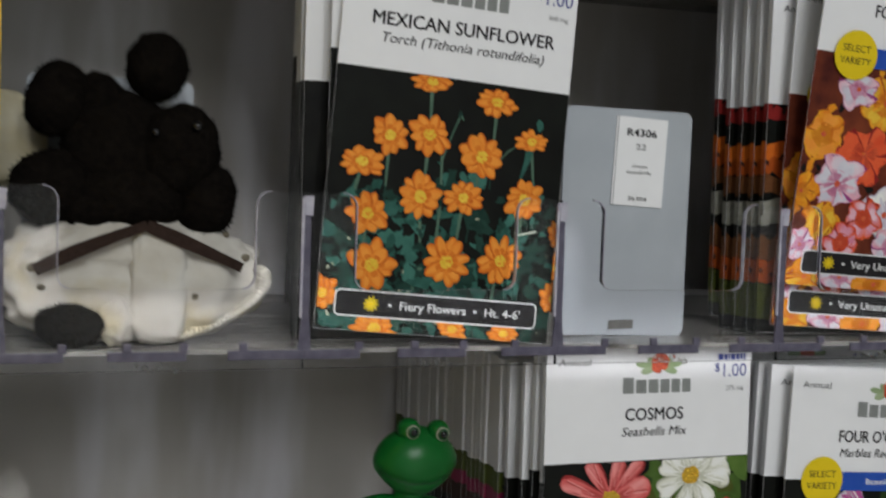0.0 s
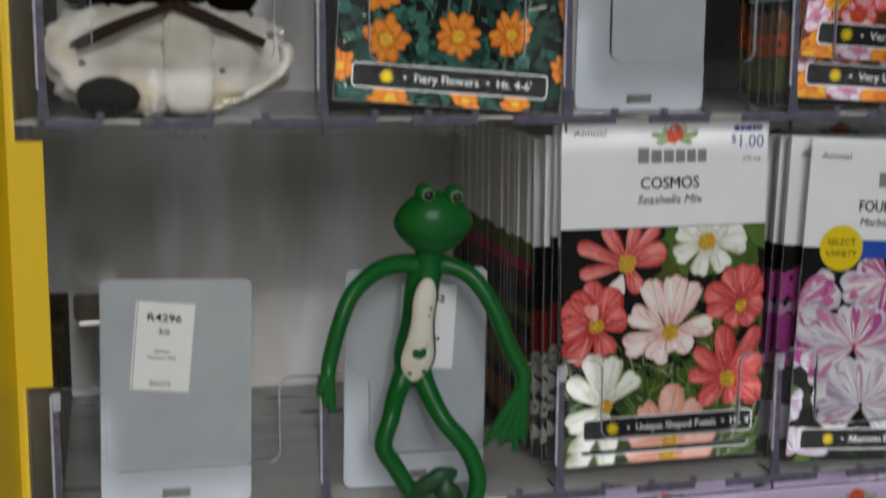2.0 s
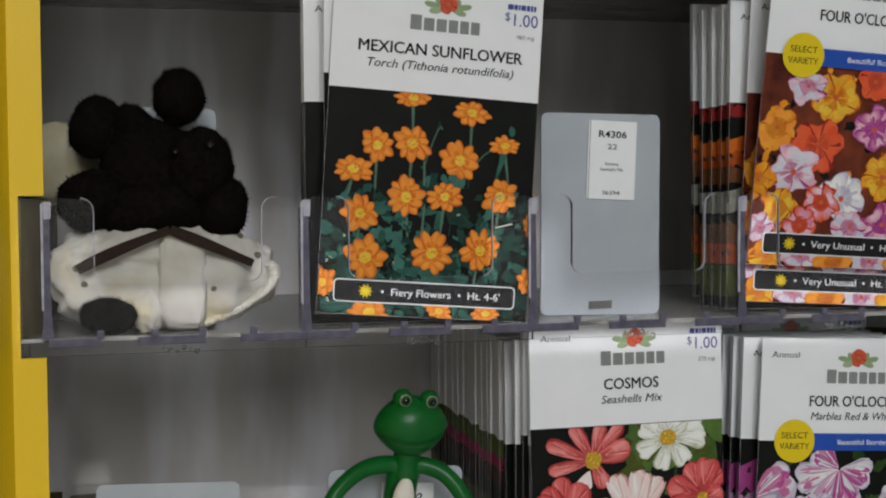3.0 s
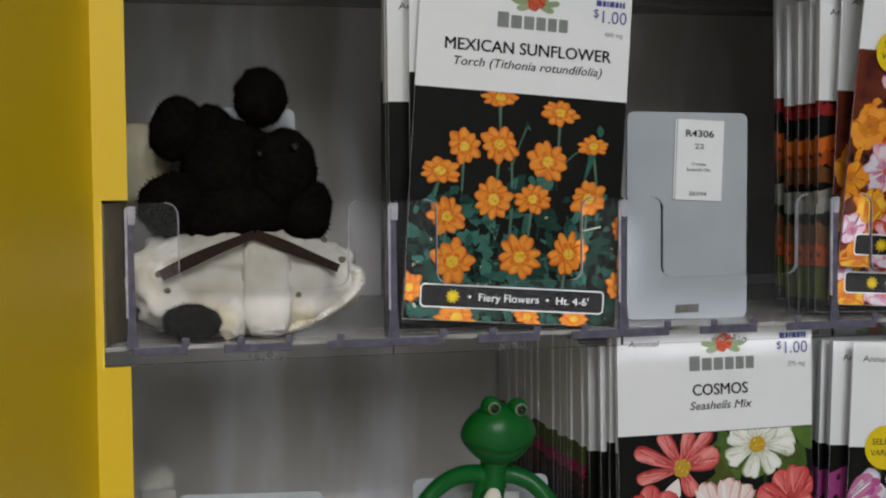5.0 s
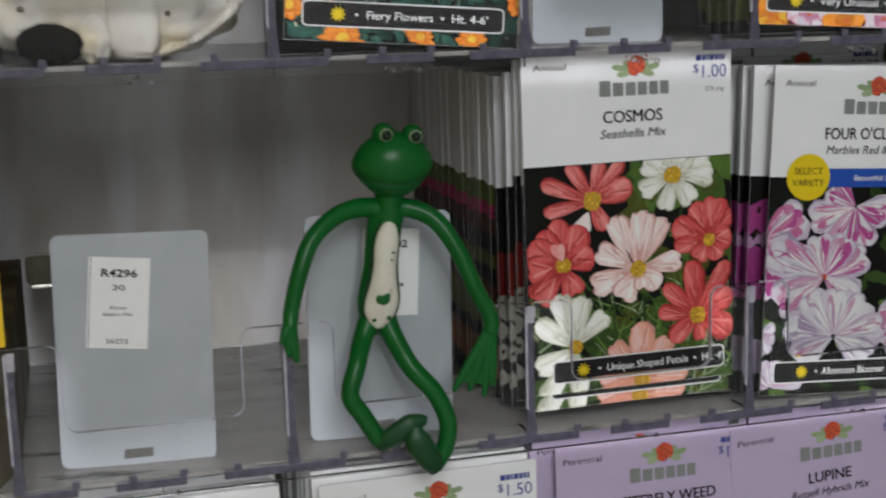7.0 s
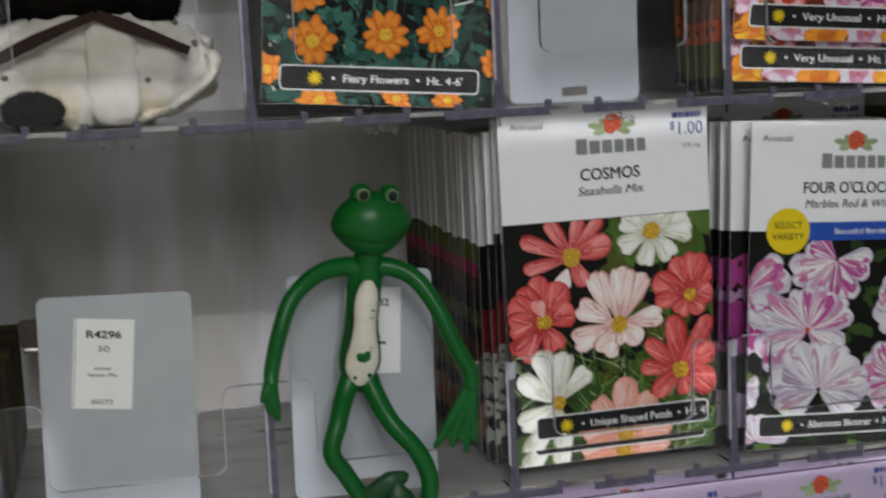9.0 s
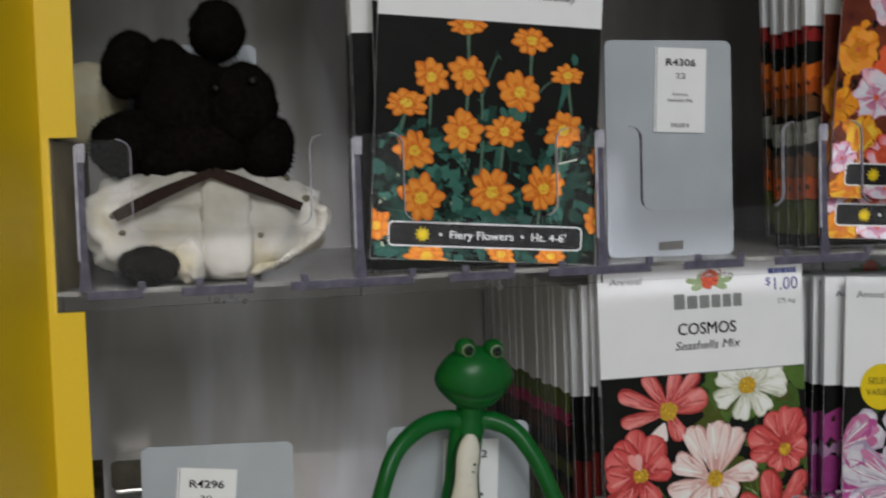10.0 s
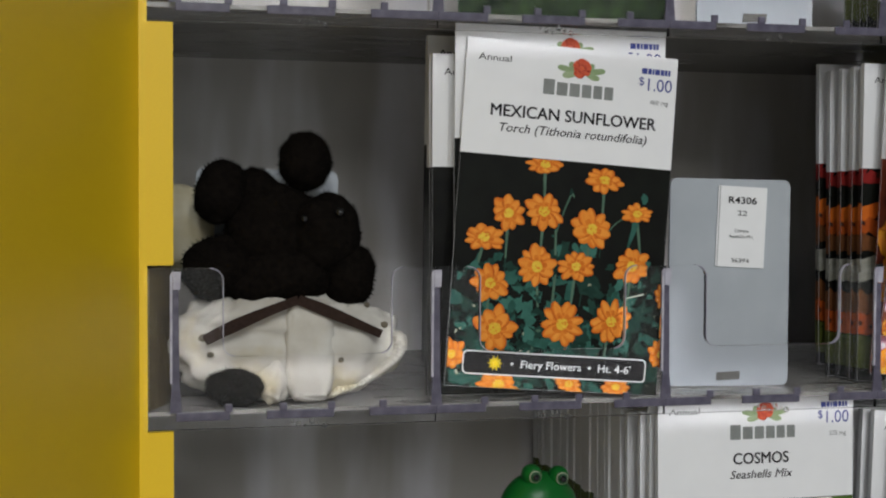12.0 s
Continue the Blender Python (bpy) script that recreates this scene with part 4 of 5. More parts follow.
# very unusual mix
odd_head = ("Annual", "1.50", "1.5 g", "FOUR O'CLOCKS", "", 41, 40)
packet(at(0.2285, 0.0050, R1 + 0.0187, -4.5, 3.6), "mixed orange and pink flower seed packet, raised", MAROON, art_unusual(), odd_head)
packet(at(0.2275, 0.0095, R1 + 0.0028, 1.5, 3.4), "mixed orange and pink flower seed packet, lower", MAROON, art_unusual(), odd_head)
amber = packet(at(0.2262, 0.0165, R1 + 0.0005, 1.5, 1.2), "white seed packet with amber and maroon photo", NIGHT, art_bands(AMBERS, 72, 2.0), None, bands=AMBERS, extra=0.0022)
stack(amber, [at(0.2268, 0.0250 + 0.0085 * k, R1 + (0.0 if k < 3 else 0.004), 1.5, 1.0 - 0.3 * k) for k in range(4)])

# perennials on the lowest row
packet(at(0.1468, 0.0040, 1.0155 + 0.0015, 1.0, -0.6), "lilac perennial butterfly weed seed packet", NIGHT, None, ("Perennial", "1.00", "90 mg", "BUTTERFLY WEED", "", 46, 20), True)
packet(at(0.1375, 0.0100, 1.0205, 0.5, -0.4), "lilac perennial seed packet standing behind", NIGHT, None, ("Perennial", "1.00", "90 mg", "BUTTERFLY WEED", "", 46, 20), True)
lil = packet(at(0.1365, 0.0160, R3 + 0.004, 0.5, 0.2), "lilac seed packet in the stack", NIGHT, None, None, True, extra=0.0026)
stack(lil, [at(0.1362 + 0.0003 * k, 0.021 + 0.006 * k, R3 + 0.003, 0.5, 0.2) for k in range(4)])
packet(at(0.2260, 0.0045, 1.0175, 0.5, -2.8), "lilac perennial lupine seed packet", NIGHT, None, ("Perennial", "1.00", "1 g", "LUPINE", "Russell Hybrids Mix", 19, 35), True)
packet(at(0.2262, 0.0100, 1.0195, 0.5, 0.0), "lilac perennial lupine seed packet standing behind", NIGHT, None, ("Perennial", "1.00", "1 g", "LUPINE", "Russell Hybrids Mix", 19, 35), True)
packet(at(0.0530, 0.0045, R3, 0.5, -0.3), "white annual seed packet in a full stack", NIGHT, None, ("Annual", "1.50", "", "ZINNIA", "", 22, 20))
white = packet(at(0.0510, 0.0095, R3 + 0.001, 0.5, -0.2), "plain white seed packet in a full stack", NIGHT, None, None, extra=0.0026)
stack(white, [at(0.0505 + 0.0006 * rnd.uniform(-1, 1), 0.014 + 0.0048 * k, R3 + rnd.uniform(0, 0.003), 0.5, rnd.uniform(-0.5, 0.5)) for k in range(16)])
stack(white, [at(-0.0480 + 0.001 * rnd.uniform(-1, 1), 0.006 + 0.0050 * k, R3 + rnd.uniform(0, 0.003), 0.5, rnd.uniform(-0.6, 0.6)) for k in range(17)])

# upper row, of which only the feet show
packet(at(0.0520, 0.0060, R0, 0.5, 0.3), "seed packet with a dark leafy photo on the upper tray", GRASS_DARK, None, None)
ob = packet(at(0.2260, 0.0060, R0, 0.5, 0.0), "seed packet with an amber and maroon photo on the upper tray", NIGHT, art_bands(AMBERS, 75, 2.0), None, bands=AMBERS)
stack(ob, [at(0.2255, 0.013 + 0.006 * k, R0, 0.5, 0.2) for k in range(4)])


# ---- frosted divider cards ----
def divider_card(m, w, h, label, lines=None, label_at=(0.0, 0.0), label_size=(0.0215, 0.033), tilt=0.0):
    t = thing("divider_card", m, label, "divider card", "divider cards")
    bm = bmesh.new()
    add_plate(bm, round_rect(-w / 2, 0, w / 2, h, 0.003), -0.0006, 0.0006)
    part("card", bm, CARD, t)
    bm = bmesh.new()
    add_plate(bm, [(-0.0055, 0.0022), (0.0048, 0.0026), (0.005, 0.006), (-0.0052, 0.0056)], -0.0009, -0.0005)
    part("slot", bm, material("dark_slot", (0.05, 0.047, 0.042), (0.2, 0.19, 0.17), 90, 0.7), t, "dark punched slot")
    if lines:
        lw, lh = label_size
        bm = bmesh.new()
        add_plate(bm, round_rect(-lw / 2, -lh / 2, lw / 2, lh / 2, 0.0003, 2), -0.0014, -0.0009)
        lab = part("paper_label", bm, LABEL, t, "white printed paper label")
        lab.matrix_basis = Matrix.Translation((label_at[0], 0, label_at[1])) @ Euler((0, radians(tilt), 0)).to_matrix().to_4x4()
        bm = bmesh.new()
        add_box(bm, (-lw / 2 + 0.0006, -0.00150, -lh / 2), (-lw / 2 + 0.00085, -0.00142, lh / 2))
        part("label_edge", bm, GREY_INK, lab)
        vs, fs = [], []
        for body, z, width, height, bold in lines:
            if body is None:
                n = max(3, int(width / 0.0012))
                for k in range(n):
                    if (k * 7 + int(z * 1e5)) % 5 == 0:
                        continue
                    x0 = -width / 2 + width * k / n
                    b0 = len(vs)
                    vs += [(x0, -0.0016, z - height / 2), (x0 + width / n * 0.75, -0.0016, z - height / 2),
                           (x0 + width / n * 0.75, -0.0016, z + height / 2 * (0.6 + 0.4 * ((k * 3) % 4) / 3)), (x0, -0.0016, z + height / 2)]
                    fs.append((b0, b0 + 1, b0 + 2, b0 + 3))
                continue
            ts, tf, tw = text_shape(body, bold)
            b0 = len(vs)
            vs += [(x * width / tw, -0.0016, z + y * height / 0.7) for x, y in ts]
            fs += [tuple(b0 + i for i in f) for f in tf]
        me = bpy.data.meshes.new("label_writing")
        me.from_pydata(vs, [], fs)
        link_mesh("label_writing", me, BLACK, lab)
    return t


def label_lines(code, count, first, second, number):
    return [(code, 0.0095, 0.0125, 0.0027, 0.02), (count, 0.0046, 0.0042, 0.0021, 0.0), (first, -0.0022, 0.0062, 0.0013, 0.0), (second, -0.0046, 0.0105, 0.0013, 0.0),
            (number, -0.0146, 0.0078, 0.0017, 0.0)]


divider_card(at(-0.0532, 0.0170, R2 - 0.0003, 4, 1.2, -3), 0.055, 0.0842, "frosted grey divider card with R4296 paper label", label_lines("R4296", "30", "Aster", "Seastar Mix", "36272"), (-0.0050, 0.0592), tilt=4.5)
divider_card(at(0.0375, 0.0175, R2, 2, 1.2), 0.0555, 0.0850, "frosted grey divider card behind the rubber frog", [("R4302", 0.0095, 0.0125, 0.0027, 0.02), (None, -0.0022, 0.0062, 0.0013, 0), (None, -0.0046, 0.0105, 0.0013, 0)], (0.0042, 0.0625), tilt=2.5)
divider_card(at(0.1285, 0.0235, R1, 1, 0.8), 0.0530, 0.0845, "frosted grey divider card with R4306 paper label", label_lines("R4306", "22", "Cosmos", "Seashells Mix", "36394"), (0.0045, 0.0650), tilt=2.0)
divider_card(at(-0.0580, 0.0500, R1, 0, 1.0), 0.0560, 0.0870, "frosted grey divider card behind the plush toy")
divider_card(at(0.1335, 0.0140, R0, 0, 0.8), 0.0500, 0.0850, "frosted grey divider card on the upper tray")


# ---- toys ----
def blob(bm, c, r, index, seed=0.0, lump=0.06, turn=0.0, sub=4):
    """A lumpy ball."""
    m = Matrix.Translation(c) @ Euler((0, radians(turn), 0)).to_matrix().to_4x4()
    vs = bmesh.ops.create_icosphere(bm, subdivisions=sub, radius=1.0)["verts"]
    for v in vs:
        d = v.co.normalized()
        k = 1 + lump * noise.noise(d * 2.2 + Vector((seed, seed * 1.7, 3))) + 0.4 * lump * noise.noise(d * 6 + Vector((seed, 1, seed)))
        v.co = m @ Vector((d.x * r[0] * k, d.y * r[1] * k, d.z * r[2] * k))
    for f in {f for v in vs for f in v.link_faces}:
        f.material_index = index
        f.smooth = True
    return vs


def tube(bm, pts, radii, index, sides=14, caps=True, flat=1.0):
    """A round limb through the given points, rounded at both ends."""
    P3 = [Vector(p) for p in pts]
    line, rad = [], []
    for i in range(len(P3) - 1):
        a, b, c, d = P3[max(i - 1, 0)], P3[i], P3[i + 1], P3[min(i + 2, len(P3) - 1)]
        for k in range(7):
            t = k / 7
            line.append(0.5 * ((2 * b) + (c - a) * t + (2 * a - 5 * b + 4 * c - d) * t * t + (3 * b - a - 3 * c + d) * t ** 3))
            rad.append(radii[i] + (radii[i + 1] - radii[i]) * (3 * t * t - 2 * t ** 3))
    line.append(P3[-1])
    rad.append(radii[-1])
    rings = []
    for i, p in enumerate(line):
        d = (line[min(i + 1, len(line) - 1)] - line[max(i - 1, 0)]).normalized()
        s = d.cross(Vector((0, 1, 0)))
        s = s.normalized() if s.length > 1e-6 else Vector((1, 0, 0))
        u = s.cross(d).normalized()
        rings.append([bm.verts.new(p + (s * math.cos(2 * math.pi * k / sides) + u * flat * math.sin(2 * math.pi * k / sides)) * rad[i]) for k in range(sides)])
    fs = []
    for a, b in zip(rings, rings[1:]):
        for k in range(sides):
            fs.append(bm.faces.new((a[k], a[(k + 1) % sides], b[(k + 1) % sides], b[k])))
    for ring, p, q in ((rings[0], line[0], line[1]), (rings[-1], line[-1], line[-2])):
        tip = bm.verts.new(p + (p - q).normalized() * (ring[0].co - p).length * 0.7)
        for k in range(sides):
            fs.append(bm.faces.new((ring[k], ring[(k + 1) % sides], tip)))
    for f in fs:
        f.material_index = index
        f.smooth = True


def plush_toy():
    """A dark plush animal in a cream felt coat, folded over in its compartment: one plain mesh."""
    bm = bmesh.new()
    z = 1.300
    coat = bmesh.ops.create_uvsphere(bm, u_segments=72, v_segments=40, radius=1.0)["verts"]
    for v in coat:
        d = v.co.normalized()
        w = 1.0 + 0.10 * noise.noise(Vector((d.x * 2.4, d.y * 2, d.z * 3.4 + 4))) + 0.09 * noise.noise(d * 5) + 0.03 * noise.noise(d * 14)
        fold = 0.16 * math.exp(-((d.x + 0.02) / 0.05) ** 2) + 0.14 * math.exp(-((d.x - 0.30) / 0.04) ** 2)
        left = 1 / (1 + math.exp((d.x - 0.05) * 18))
        fold += left * (0.22 * math.exp(-((d.z - 0.10 + 0.25 * d.x) / 0.07) ** 2) + 0.20 * math.exp(-((d.z + 0.42 - 0.18 * d.x) / 0.08) ** 2) + 0.16 * math.exp(-((d.z - 0.50 - 0.5 * d.x) / 0.05) ** 2))
        fold += (1 - left) * 0.10 * math.exp(-((d.z + 0.5 - 0.5 * d.x) / 0.06) ** 2)
        x = -0.0500 + (0.0418 if d.x > 0 else 0.0445) * math.copysign(abs(d.x) ** 0.85, d.x) * w
        y = 0.0225 + 0.0165 * d.y * (w - (fold if d.y < 0 else 0))
        h = 0.0215 * (1.0 - 0.28 * max(0, d.x) ** 2)
        zz = z + 0.0225 + h * math.copysign(abs(d.z) ** 0.8, d.z) * w - 0.004 * max(0, -d.x - 0.6)
        v.co = (x, y, max(zz, z + FLOOR + 0.0002 + 0.006 * max(0, d.x) ** 2))
    for f in {f for v in coat for f in v.link_faces}:
        f.material_index, f.smooth = 1, True
    # hanging panel in the middle and the worn rim
    for x0, x1, dz in ((-0.0545, -0.0365, 0.0),):
        vs = bmesh.ops.create_icosphere(bm, subdivisions=4, radius=1.0)["verts"]
        for v in vs:
            d = v.co.normalized()
            k = 1 + 0.08 * noise.noise(d * 5 + Vector((x0 * 99, 0, 0)))
            v.co = ((x0 + x1) / 2 + (x1 - x0) / 2 * math.copysign(abs(d.x) ** 0.5, d.x) * k, 0.0085 + 0.0032 * d.y, z + FLOOR + 0.0195 + dz + 0.0185 * (1 - dz * 40) * math.copysign(abs(d.z) ** 0.5, d.z) * k)
        for f in {f for v in vs for f in v.link_faces}:
            f.material_index, f.smooth = 1, True
    blob(bm, (-0.0585, 0.0105, z + 0.0105), (0.0065, 0.005, 0.0085), 1, 4.0, 0.2)
    blob(bm, (-0.0930, 0.0480, z + 0.0660), (0.016, 0.008, 0.0165), 2, 9.0, 0.12)
    # scalloped hem round the lower edge
    for k in range(34):
        a = radians(-80 + 2.7 * k)
        hx, hz = -0.0480 + 0.0378 * math.cos(a), z + 0.0230 + 0.0200 * math.sin(a) * (1.0 - 0.2 * math.cos(a))
        blob(bm, (hx, 0.0150, max(hz, z + 0.0042)), (0.0027, 0.0040, 0.0019), 1, k * 1.3, 0.2, -74 + 2.6 * k, sub=3)
    skin = [v.co.copy() for v in bm.verts]
    # dark limbs and head
    balls = (((-0.0450, 0.0260, z + 0.0915), (0.0100, 0.0100, 0.0112)), ((-0.0765, 0.0265, z + 0.0795), (0.0098, 0.0100, 0.0122)),
             ((-0.0620, 0.0290, z + 0.0770), (0.0085, 0.0100, 0.0120)), ((-0.0385, 0.0195, z + 0.0640), (0.0140, 0.0125, 0.0155)),
             ((-0.0560, 0.0270, z + 0.0640), (0.0190, 0.0150, 0.0190)), ((-0.0775, 0.0230, z + 0.0515), (0.0142, 0.0130, 0.0120)),
             ((-0.0290, 0.0185, z + 0.0475), (0.0094, 0.0100, 0.0125)), ((-0.0540, 0.0225, z + 0.0480), (0.0230, 0.0140, 0.0130)),
             ((-0.0730, 0.0075, z + 0.0086), (0.0104, 0.0070, 0.0068)))
    rng = random.Random(8)
    tufts = []
    for k, (c, r) in enumerate(balls):
        vs = blob(bm, c, r, 0, k * 3.1, 0.10, rng.uniform(-15, 15))
        cc = Vector(c)
        for v in vs:
            for _ in range(7):
                tufts.append((v.co.copy(), (v.co - cc).normalized()))
    for p, d in tufts:
        s = Vector((rng.uniform(-1, 1), rng.uniform(-1, 1), rng.uniform(-1, 1)))
        side = d.cross(s).normalized() * 0.0001
        tip = p + d * rng.uniform(0.0003, 0.0010) + s * 0.0007
        q = p + s * 0.0005 - d * 0.0002
        f = bm.faces.new([bm.verts.new(q - side), bm.verts.new(q + side), bm.verts.new(tip)])
        f.material_index = 0
    # ribbon straps, beads, small worn holes
    for pts in (((-0.0840, 0.0046, z + 0.0262), (-0.0690, 0.0030, z + 0.0340), (-0.0500, 0.0045, z + 0.0405)), ((-0.0500, 0.0045, z + 0.0405), (-0.0350, 0.0040, z + 0.0345), (-0.0190, 0.0062, z + 0.0272))):
        vs = []
        for i in range(9):
            t = i / 8
            a, b, c = (Vector(q) for q in pts)
            m = a * (1 - t) ** 2 + b * 2 * t * (1 - t) + c * t * t
            d = (a * -2 * (1 - t) + b * (2 - 4 * t) + c * 2 * t).normalized()
            nrm = Vector((-d.z, 0, d.x)) * (0.0019 + 0.0003 * math.sin(5 * t))
            vs.append([bm.verts.new(m + nrm + Vector((0, o, 0))) for o in (0, 0.0012)] + [bm.verts.new(m - nrm + Vector((0, o, 0))) for o in (0, 0.0012)])
        for a, b in zip(vs, vs[1:]):
            for q in ((a[0], b[0], b[2], a[2]), (a[1], a[3], b[3], b[1]), (a[0], a[1], b[1], b[0]), (a[2], b[2], b[3], a[3])):
                bm.faces.new(q).material_index = 3
    for c, r in (((-0.0345, 0.0080, z + 0.0725), 0.0018), ((-0.0475, 0.0085, z + 0.0700), 0.0015)):
        blob(bm, c, (r, r, r), 4, 0, 0, sub=2)
    for x, zz, r in ((-0.0455, 0.0168, 0.0019), (-0.0340, 0.0178, 0.0016), (-0.0530, 0.0172, 0.0009), (-0.0815, 0.0205, 0.0014), (-0.0165, 0.0300, 0.0016), (-0.0230, 0.0375, 0.0013), (-0.0840, 0.0265, 0.0019)):
        yy = min(v.y for v in skin if (v.x - x) ** 2 + (v.z - z - zz) ** 2 < 0.0022 ** 2)
        blob(bm, (x, yy + 0.0004, z + zz), (r, 0.0008, r * 0.8), 5, x * 50, 0.2, sub=2)
    ob = part("plush_toy", bm, [FUR, CLOTH, STAINED, RIBBON, BEAD, material("worn_hole_brown", (0.10, 0.085, 0.06), (0.2, 0.17, 0.12), 300, 0.9)], None)
    return tagged(ob, "dark plush toy in a stained cream coat, slumped in the tray", "plush toy")


plush_toy()


def rubber_frog():
    """A bendable rubber frog hung over the lip by its legs: one plain mesh."""
    bm = bmesh.new()
    # head with full cheeks, a low smile and two eye bumps
    vs = bmesh.ops.create_uvsphere(bm, u_segments=56, v_segments=40, radius=1.0)["verts"]
    for v in vs:
        d = v.co.normalized()
        wide = 1.0 + 0.06 * math.exp(-((d.z + 0.15) / 0.4) ** 2) - 0.10 * max(0, d.z) ** 2
        drop = 1.0 + 0.16 * max(0, -d.z) ** 3
        smile = math.exp(-((d.z + 0.62 - 0.42 * d.x * d.x) / 0.05) ** 2) if d.y < 0 else 0
        v.co = (0.0413 + 0.0140 * d.x * wide * (1 - 0.03 * smile), 0.0020 + 0.0108 * d.y * (1 - 0.10 * smile), 1.2632 + 0.0112 * d.z * drop)
    for f in {f for v in vs for f in v.link_faces}:
        c = f.calc_center_median()
        dx, dz = (c.x - 0.0413) / 0.0145, (c.z - 1.2632) / 0.0112
        f.smooth = True
        f.material_index = 1 if abs(dz + 0.66 - 0.42 * dx * dx) < 0.045 and c.y < 0.0 else 0
    for x, zz in ((0.0374, 1.2738), (0.0480, 1.2728)):
        blob(bm, (x, -0.0015, zz), (0.0040, 0.0046, 0.0040), 0, 0, 0, sub=3)
        for r, y, idx in ((0.0024, -0.0052, 3), (0.0020, -0.0057, 1), (0.0013, -0.0063, 4)):
            blob(bm, (x + 0.0003, y, zz - 0.0002), (r, 0.0011, r), idx, 0, 0, sub=3)
    # neck, shoulders, trunk
    tube(bm, [(0.0405, 0.0040, 1.2540), (0.0400, 0.0050, 1.2480), (0.0395, 0.0060, 1.2420)], [0.0056, 0.0052, 0.0060], 0, 18)
    tube(bm, [(0.0395, 0.0060, 1.2470), (0.0378, 0.0062, 1.2350), (0.0362, 0.0062, 1.2240), (0.0345, 0.0060, 1.2120), (0.0345, 0.0055, 1.2035)], [0.0065, 0.0064, 0.0062, 0.0072, 0.0062], 0, 22, flat=0.75)
    # cream belly plate, pinched at the waist, in its dark groove
    for dy, idx in ((0.0010, 1), (0.0, 2)):
        vs = bmesh.ops.create_uvsphere(bm, u_segments=40, v_segments=36, radius=1.0)["verts"]
        for v in vs:
            d = v.co.normalized()
            wide = 0.0056 + 0.0018 * math.exp(-((d.z + 0.62) / 0.38) ** 2) - 0.0012 * math.exp(-((d.z - 0.15) / 0.35) ** 2) + (0.0009 if idx == 1 else 0)
            tall = 0.0196 + (0.0009 if idx == 1 else 0)
            v.co = (0.0363 + 0.0026 * d.z + wide * math.copysign(abs(d.x) ** 0.9, d.x), 0.0006 + dy + 0.0034 * d.y, 1.2226 + tall * math.copysign(abs(d.z) ** 0.85, d.z))
        for f in {f for v in vs for f in v.link_faces}:
            f.material_index, f.smooth = idx, True
    for x, zz, r in ((0.0352, 1.2142, 0.0024), (0.0338, 1.2150, 0.0015), (0.0366, 1.2155, 0.0014), (0.0318, 1.2068, 0.0008), (0.0372, 1.2072, 0.0010), (0.0395, 1.2312, 0.0006), (0.0388, 1.2285, 0.0005)):
        blob(bm, (x, -0.0026 if 1.21 < zz < 1.235 else -0.0018, zz), (r, 0.0006, r * 0.75), 0, x * 900, 0.35, sub=2)
    # arms
    tube(bm, [(0.0385, 0.0058, 1.2455), (0.0300, 0.0050, 1.2470), (0.0200, 0.0020, 1.2450), (0.0105, -0.0020, 1.2380), (0.0050, -0.0050, 1.2270), (0.0015, -0.0048, 1.2140), (0.0005, -0.0070, 1.2080)],
         [0.0042, 0.0036, 0.0033, 0.0031, 0.0030, 0.0029, 0.0026], 0, 16)
    tube(bm, [(0.0395, 0.0058, 1.2455), (0.0480, 0.0050, 1.2455), (0.0565, 0.0015, 1.2410), (0.0635, -0.0025, 1.2300), (0.0690, -0.0055, 1.2160), (0.0738, -0.0070, 1.2060), (0.0735, -0.0075, 1.2000)],
         [0.0042, 0.0036, 0.0034, 0.0032, 0.0032, 0.0031, 0.0029], 0, 16)
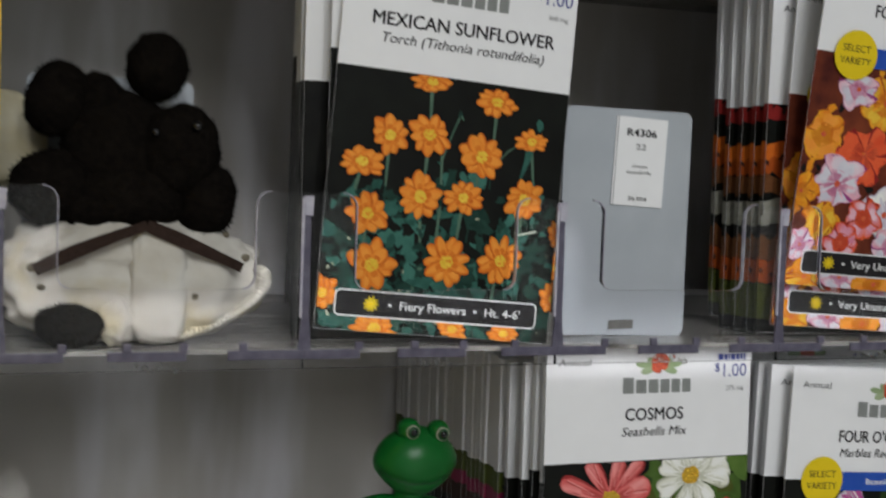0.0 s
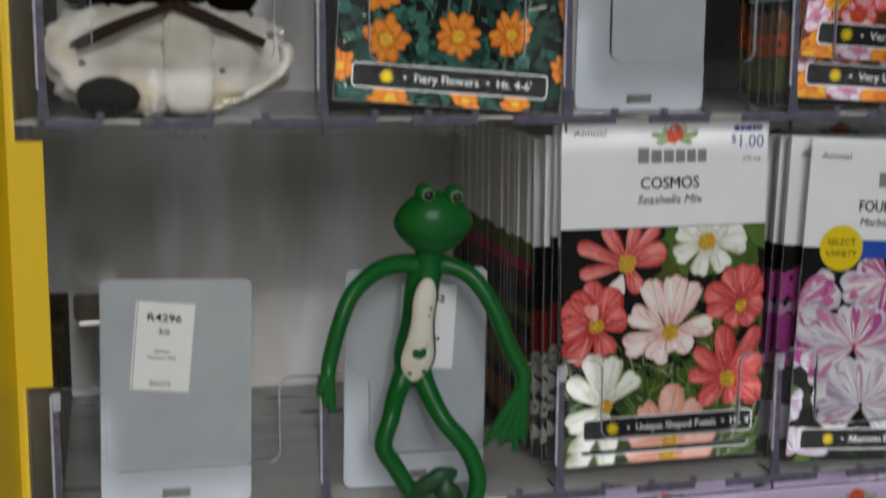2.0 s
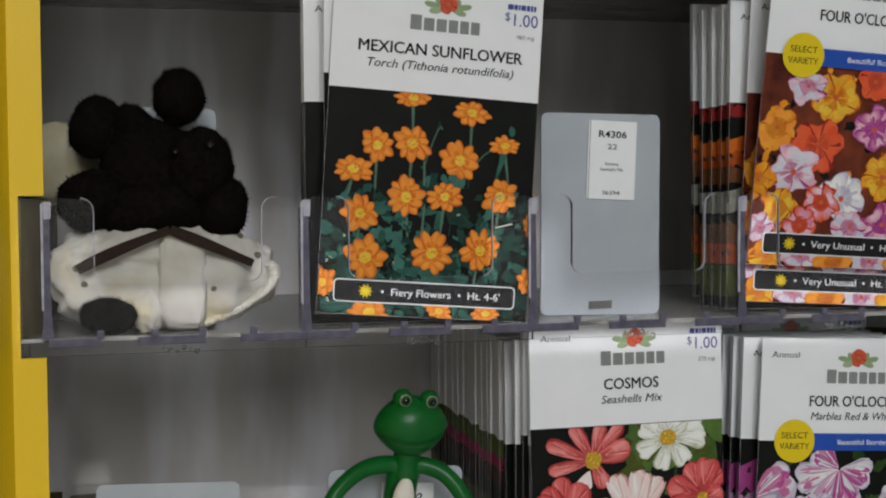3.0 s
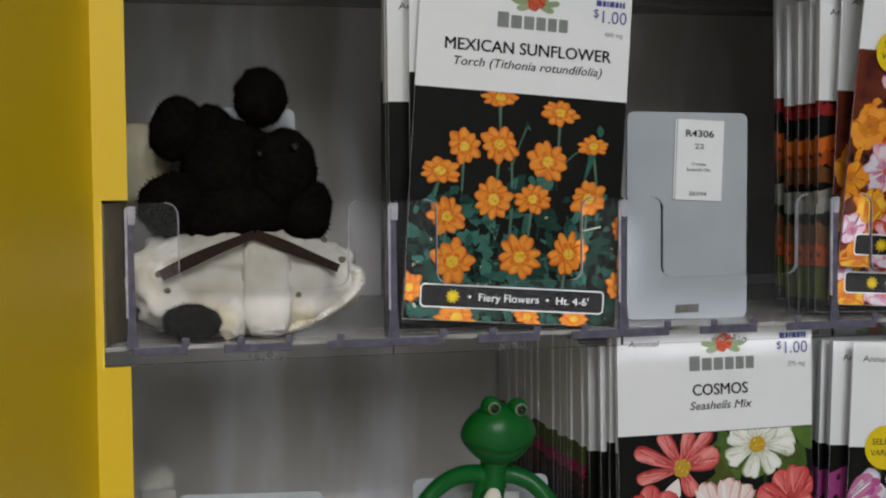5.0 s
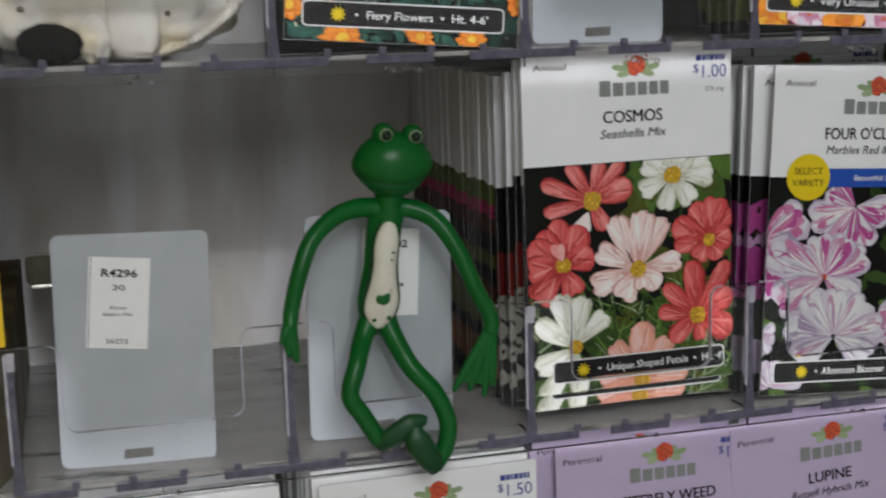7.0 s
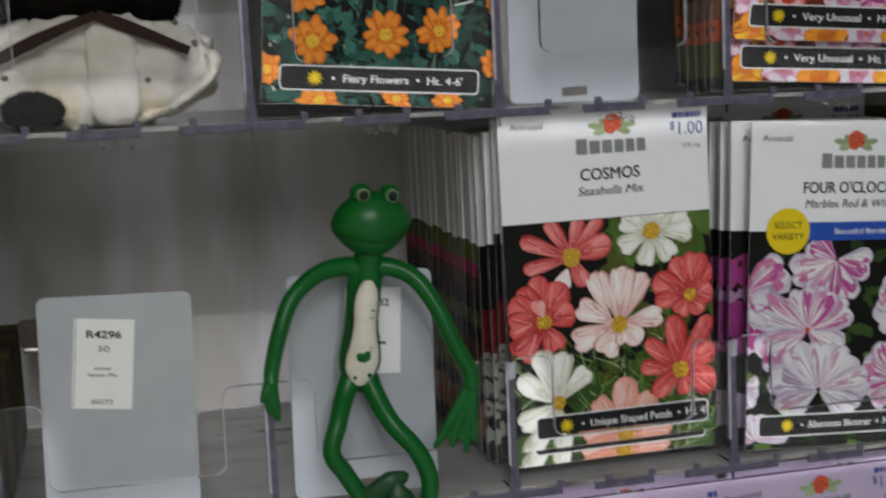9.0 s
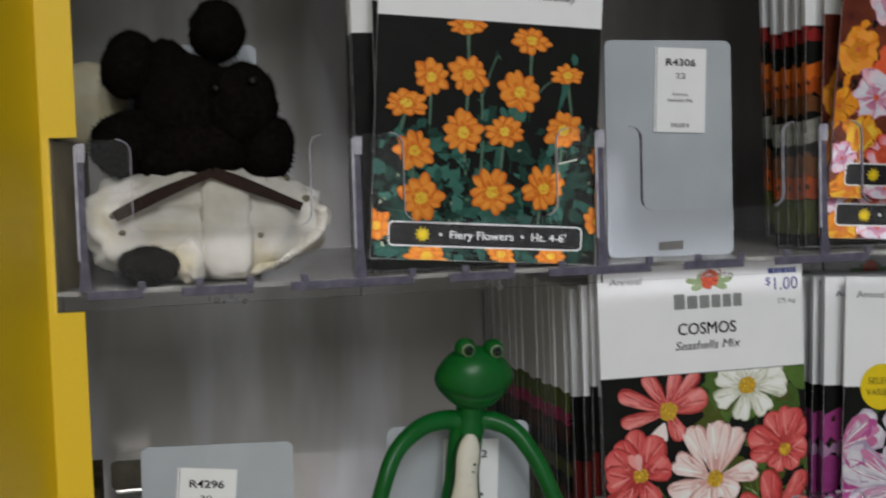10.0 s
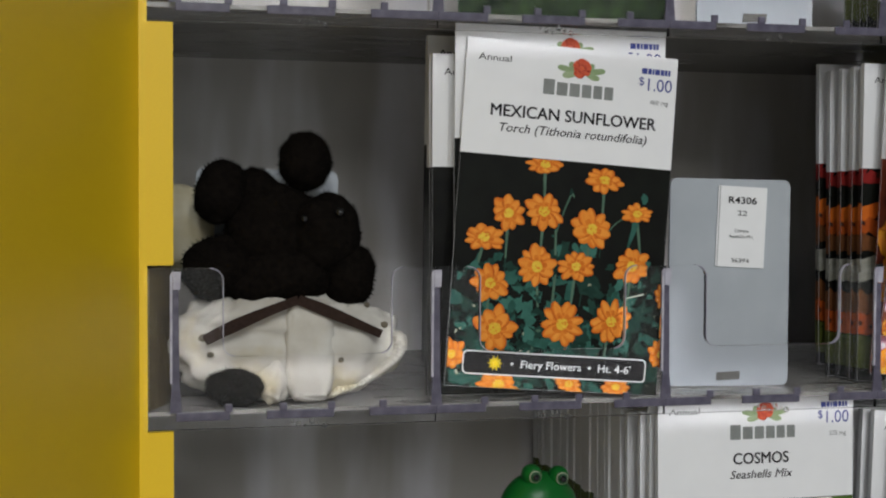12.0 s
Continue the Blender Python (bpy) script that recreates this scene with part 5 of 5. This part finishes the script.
    # webbed paws
    for root, tips in (((0.0003, -0.0072, 1.2090), ((-0.0030, 1.2030), (-0.0008, 1.1985), (0.0020, 1.1960))), ((0.0736, -0.0078, 1.2010), ((0.0590, 1.1795), (0.0650, 1.1790), (0.0705, 1.1765), (0.0740, 1.1800)))):
        for x, zz in tips:
            tube(bm, [root, ((root[0] + x) / 2, -0.0080, (root[2] + zz) / 2), (x, -0.0082, zz)], [0.0026, 0.0021, 0.0011], 0, 10, flat=0.6)
        hub = Vector(root)
        for (xa, za), (xb, zb) in zip(tips, tips[1:]):
            for y in (-0.0087, -0.0072):
                q = [bm.verts.new((hub.x, y, hub.z)), bm.verts.new((hub.x + (xa - hub.x) * 0.86, y, hub.z + (za - hub.z) * 0.86)), bm.verts.new((hub.x + (xb - hub.x) * 0.86, y, hub.z + (zb - hub.z) * 0.86))]
                bm.faces.new(q)
    # legs over the lip, crossed feet
    tube(bm, [(0.0315, 0.0045, 1.2060), (0.0275, 0.0010, 1.1990), (0.0240, -0.0050, 1.1915), (0.0207, -0.0075, 1.1815), (0.0250, -0.0080, 1.1735), (0.0305, -0.0082, 1.1640)],
         [0.0043, 0.0037, 0.0034, 0.0033, 0.0033, 0.0033], 0, 16)
    tube(bm, [(0.0370, 0.0045, 1.2060), (0.0395, 0.0010, 1.1985), (0.0440, -0.0050, 1.1890), (0.0520, -0.0080, 1.1790), (0.0562, -0.0088, 1.1680), (0.0548, -0.0095, 1.1590), (0.0515, -0.0098, 1.1540)],
         [0.0043, 0.0038, 0.0035, 0.0034, 0.0034, 0.0034, 0.0033], 0, 16)
    tube(bm, [(0.0300, -0.0085, 1.1625), (0.0345, -0.0110, 1.1655), (0.0410, -0.0120, 1.1690), (0.0465, -0.0120, 1.1712)], [0.0034, 0.0038, 0.0046, 0.0022], 1, 14, flat=0.6)
    tube(bm, [(0.0515, -0.0105, 1.1520), (0.0470, -0.0130, 1.1575), (0.0435, -0.0140, 1.1640), (0.0430, -0.0140, 1.1690)], [0.0040, 0.0046, 0.0050, 0.0022], 1, 14, flat=0.6)
    ob = part("rubber_frog", bm, [FROG, FROG_DARK, BELLY, EYE_RING, BEAD], None)
    return tagged(ob, "green rubber frog with worn cream belly, hung over tray lip", "toy frog")


rubber_frog()
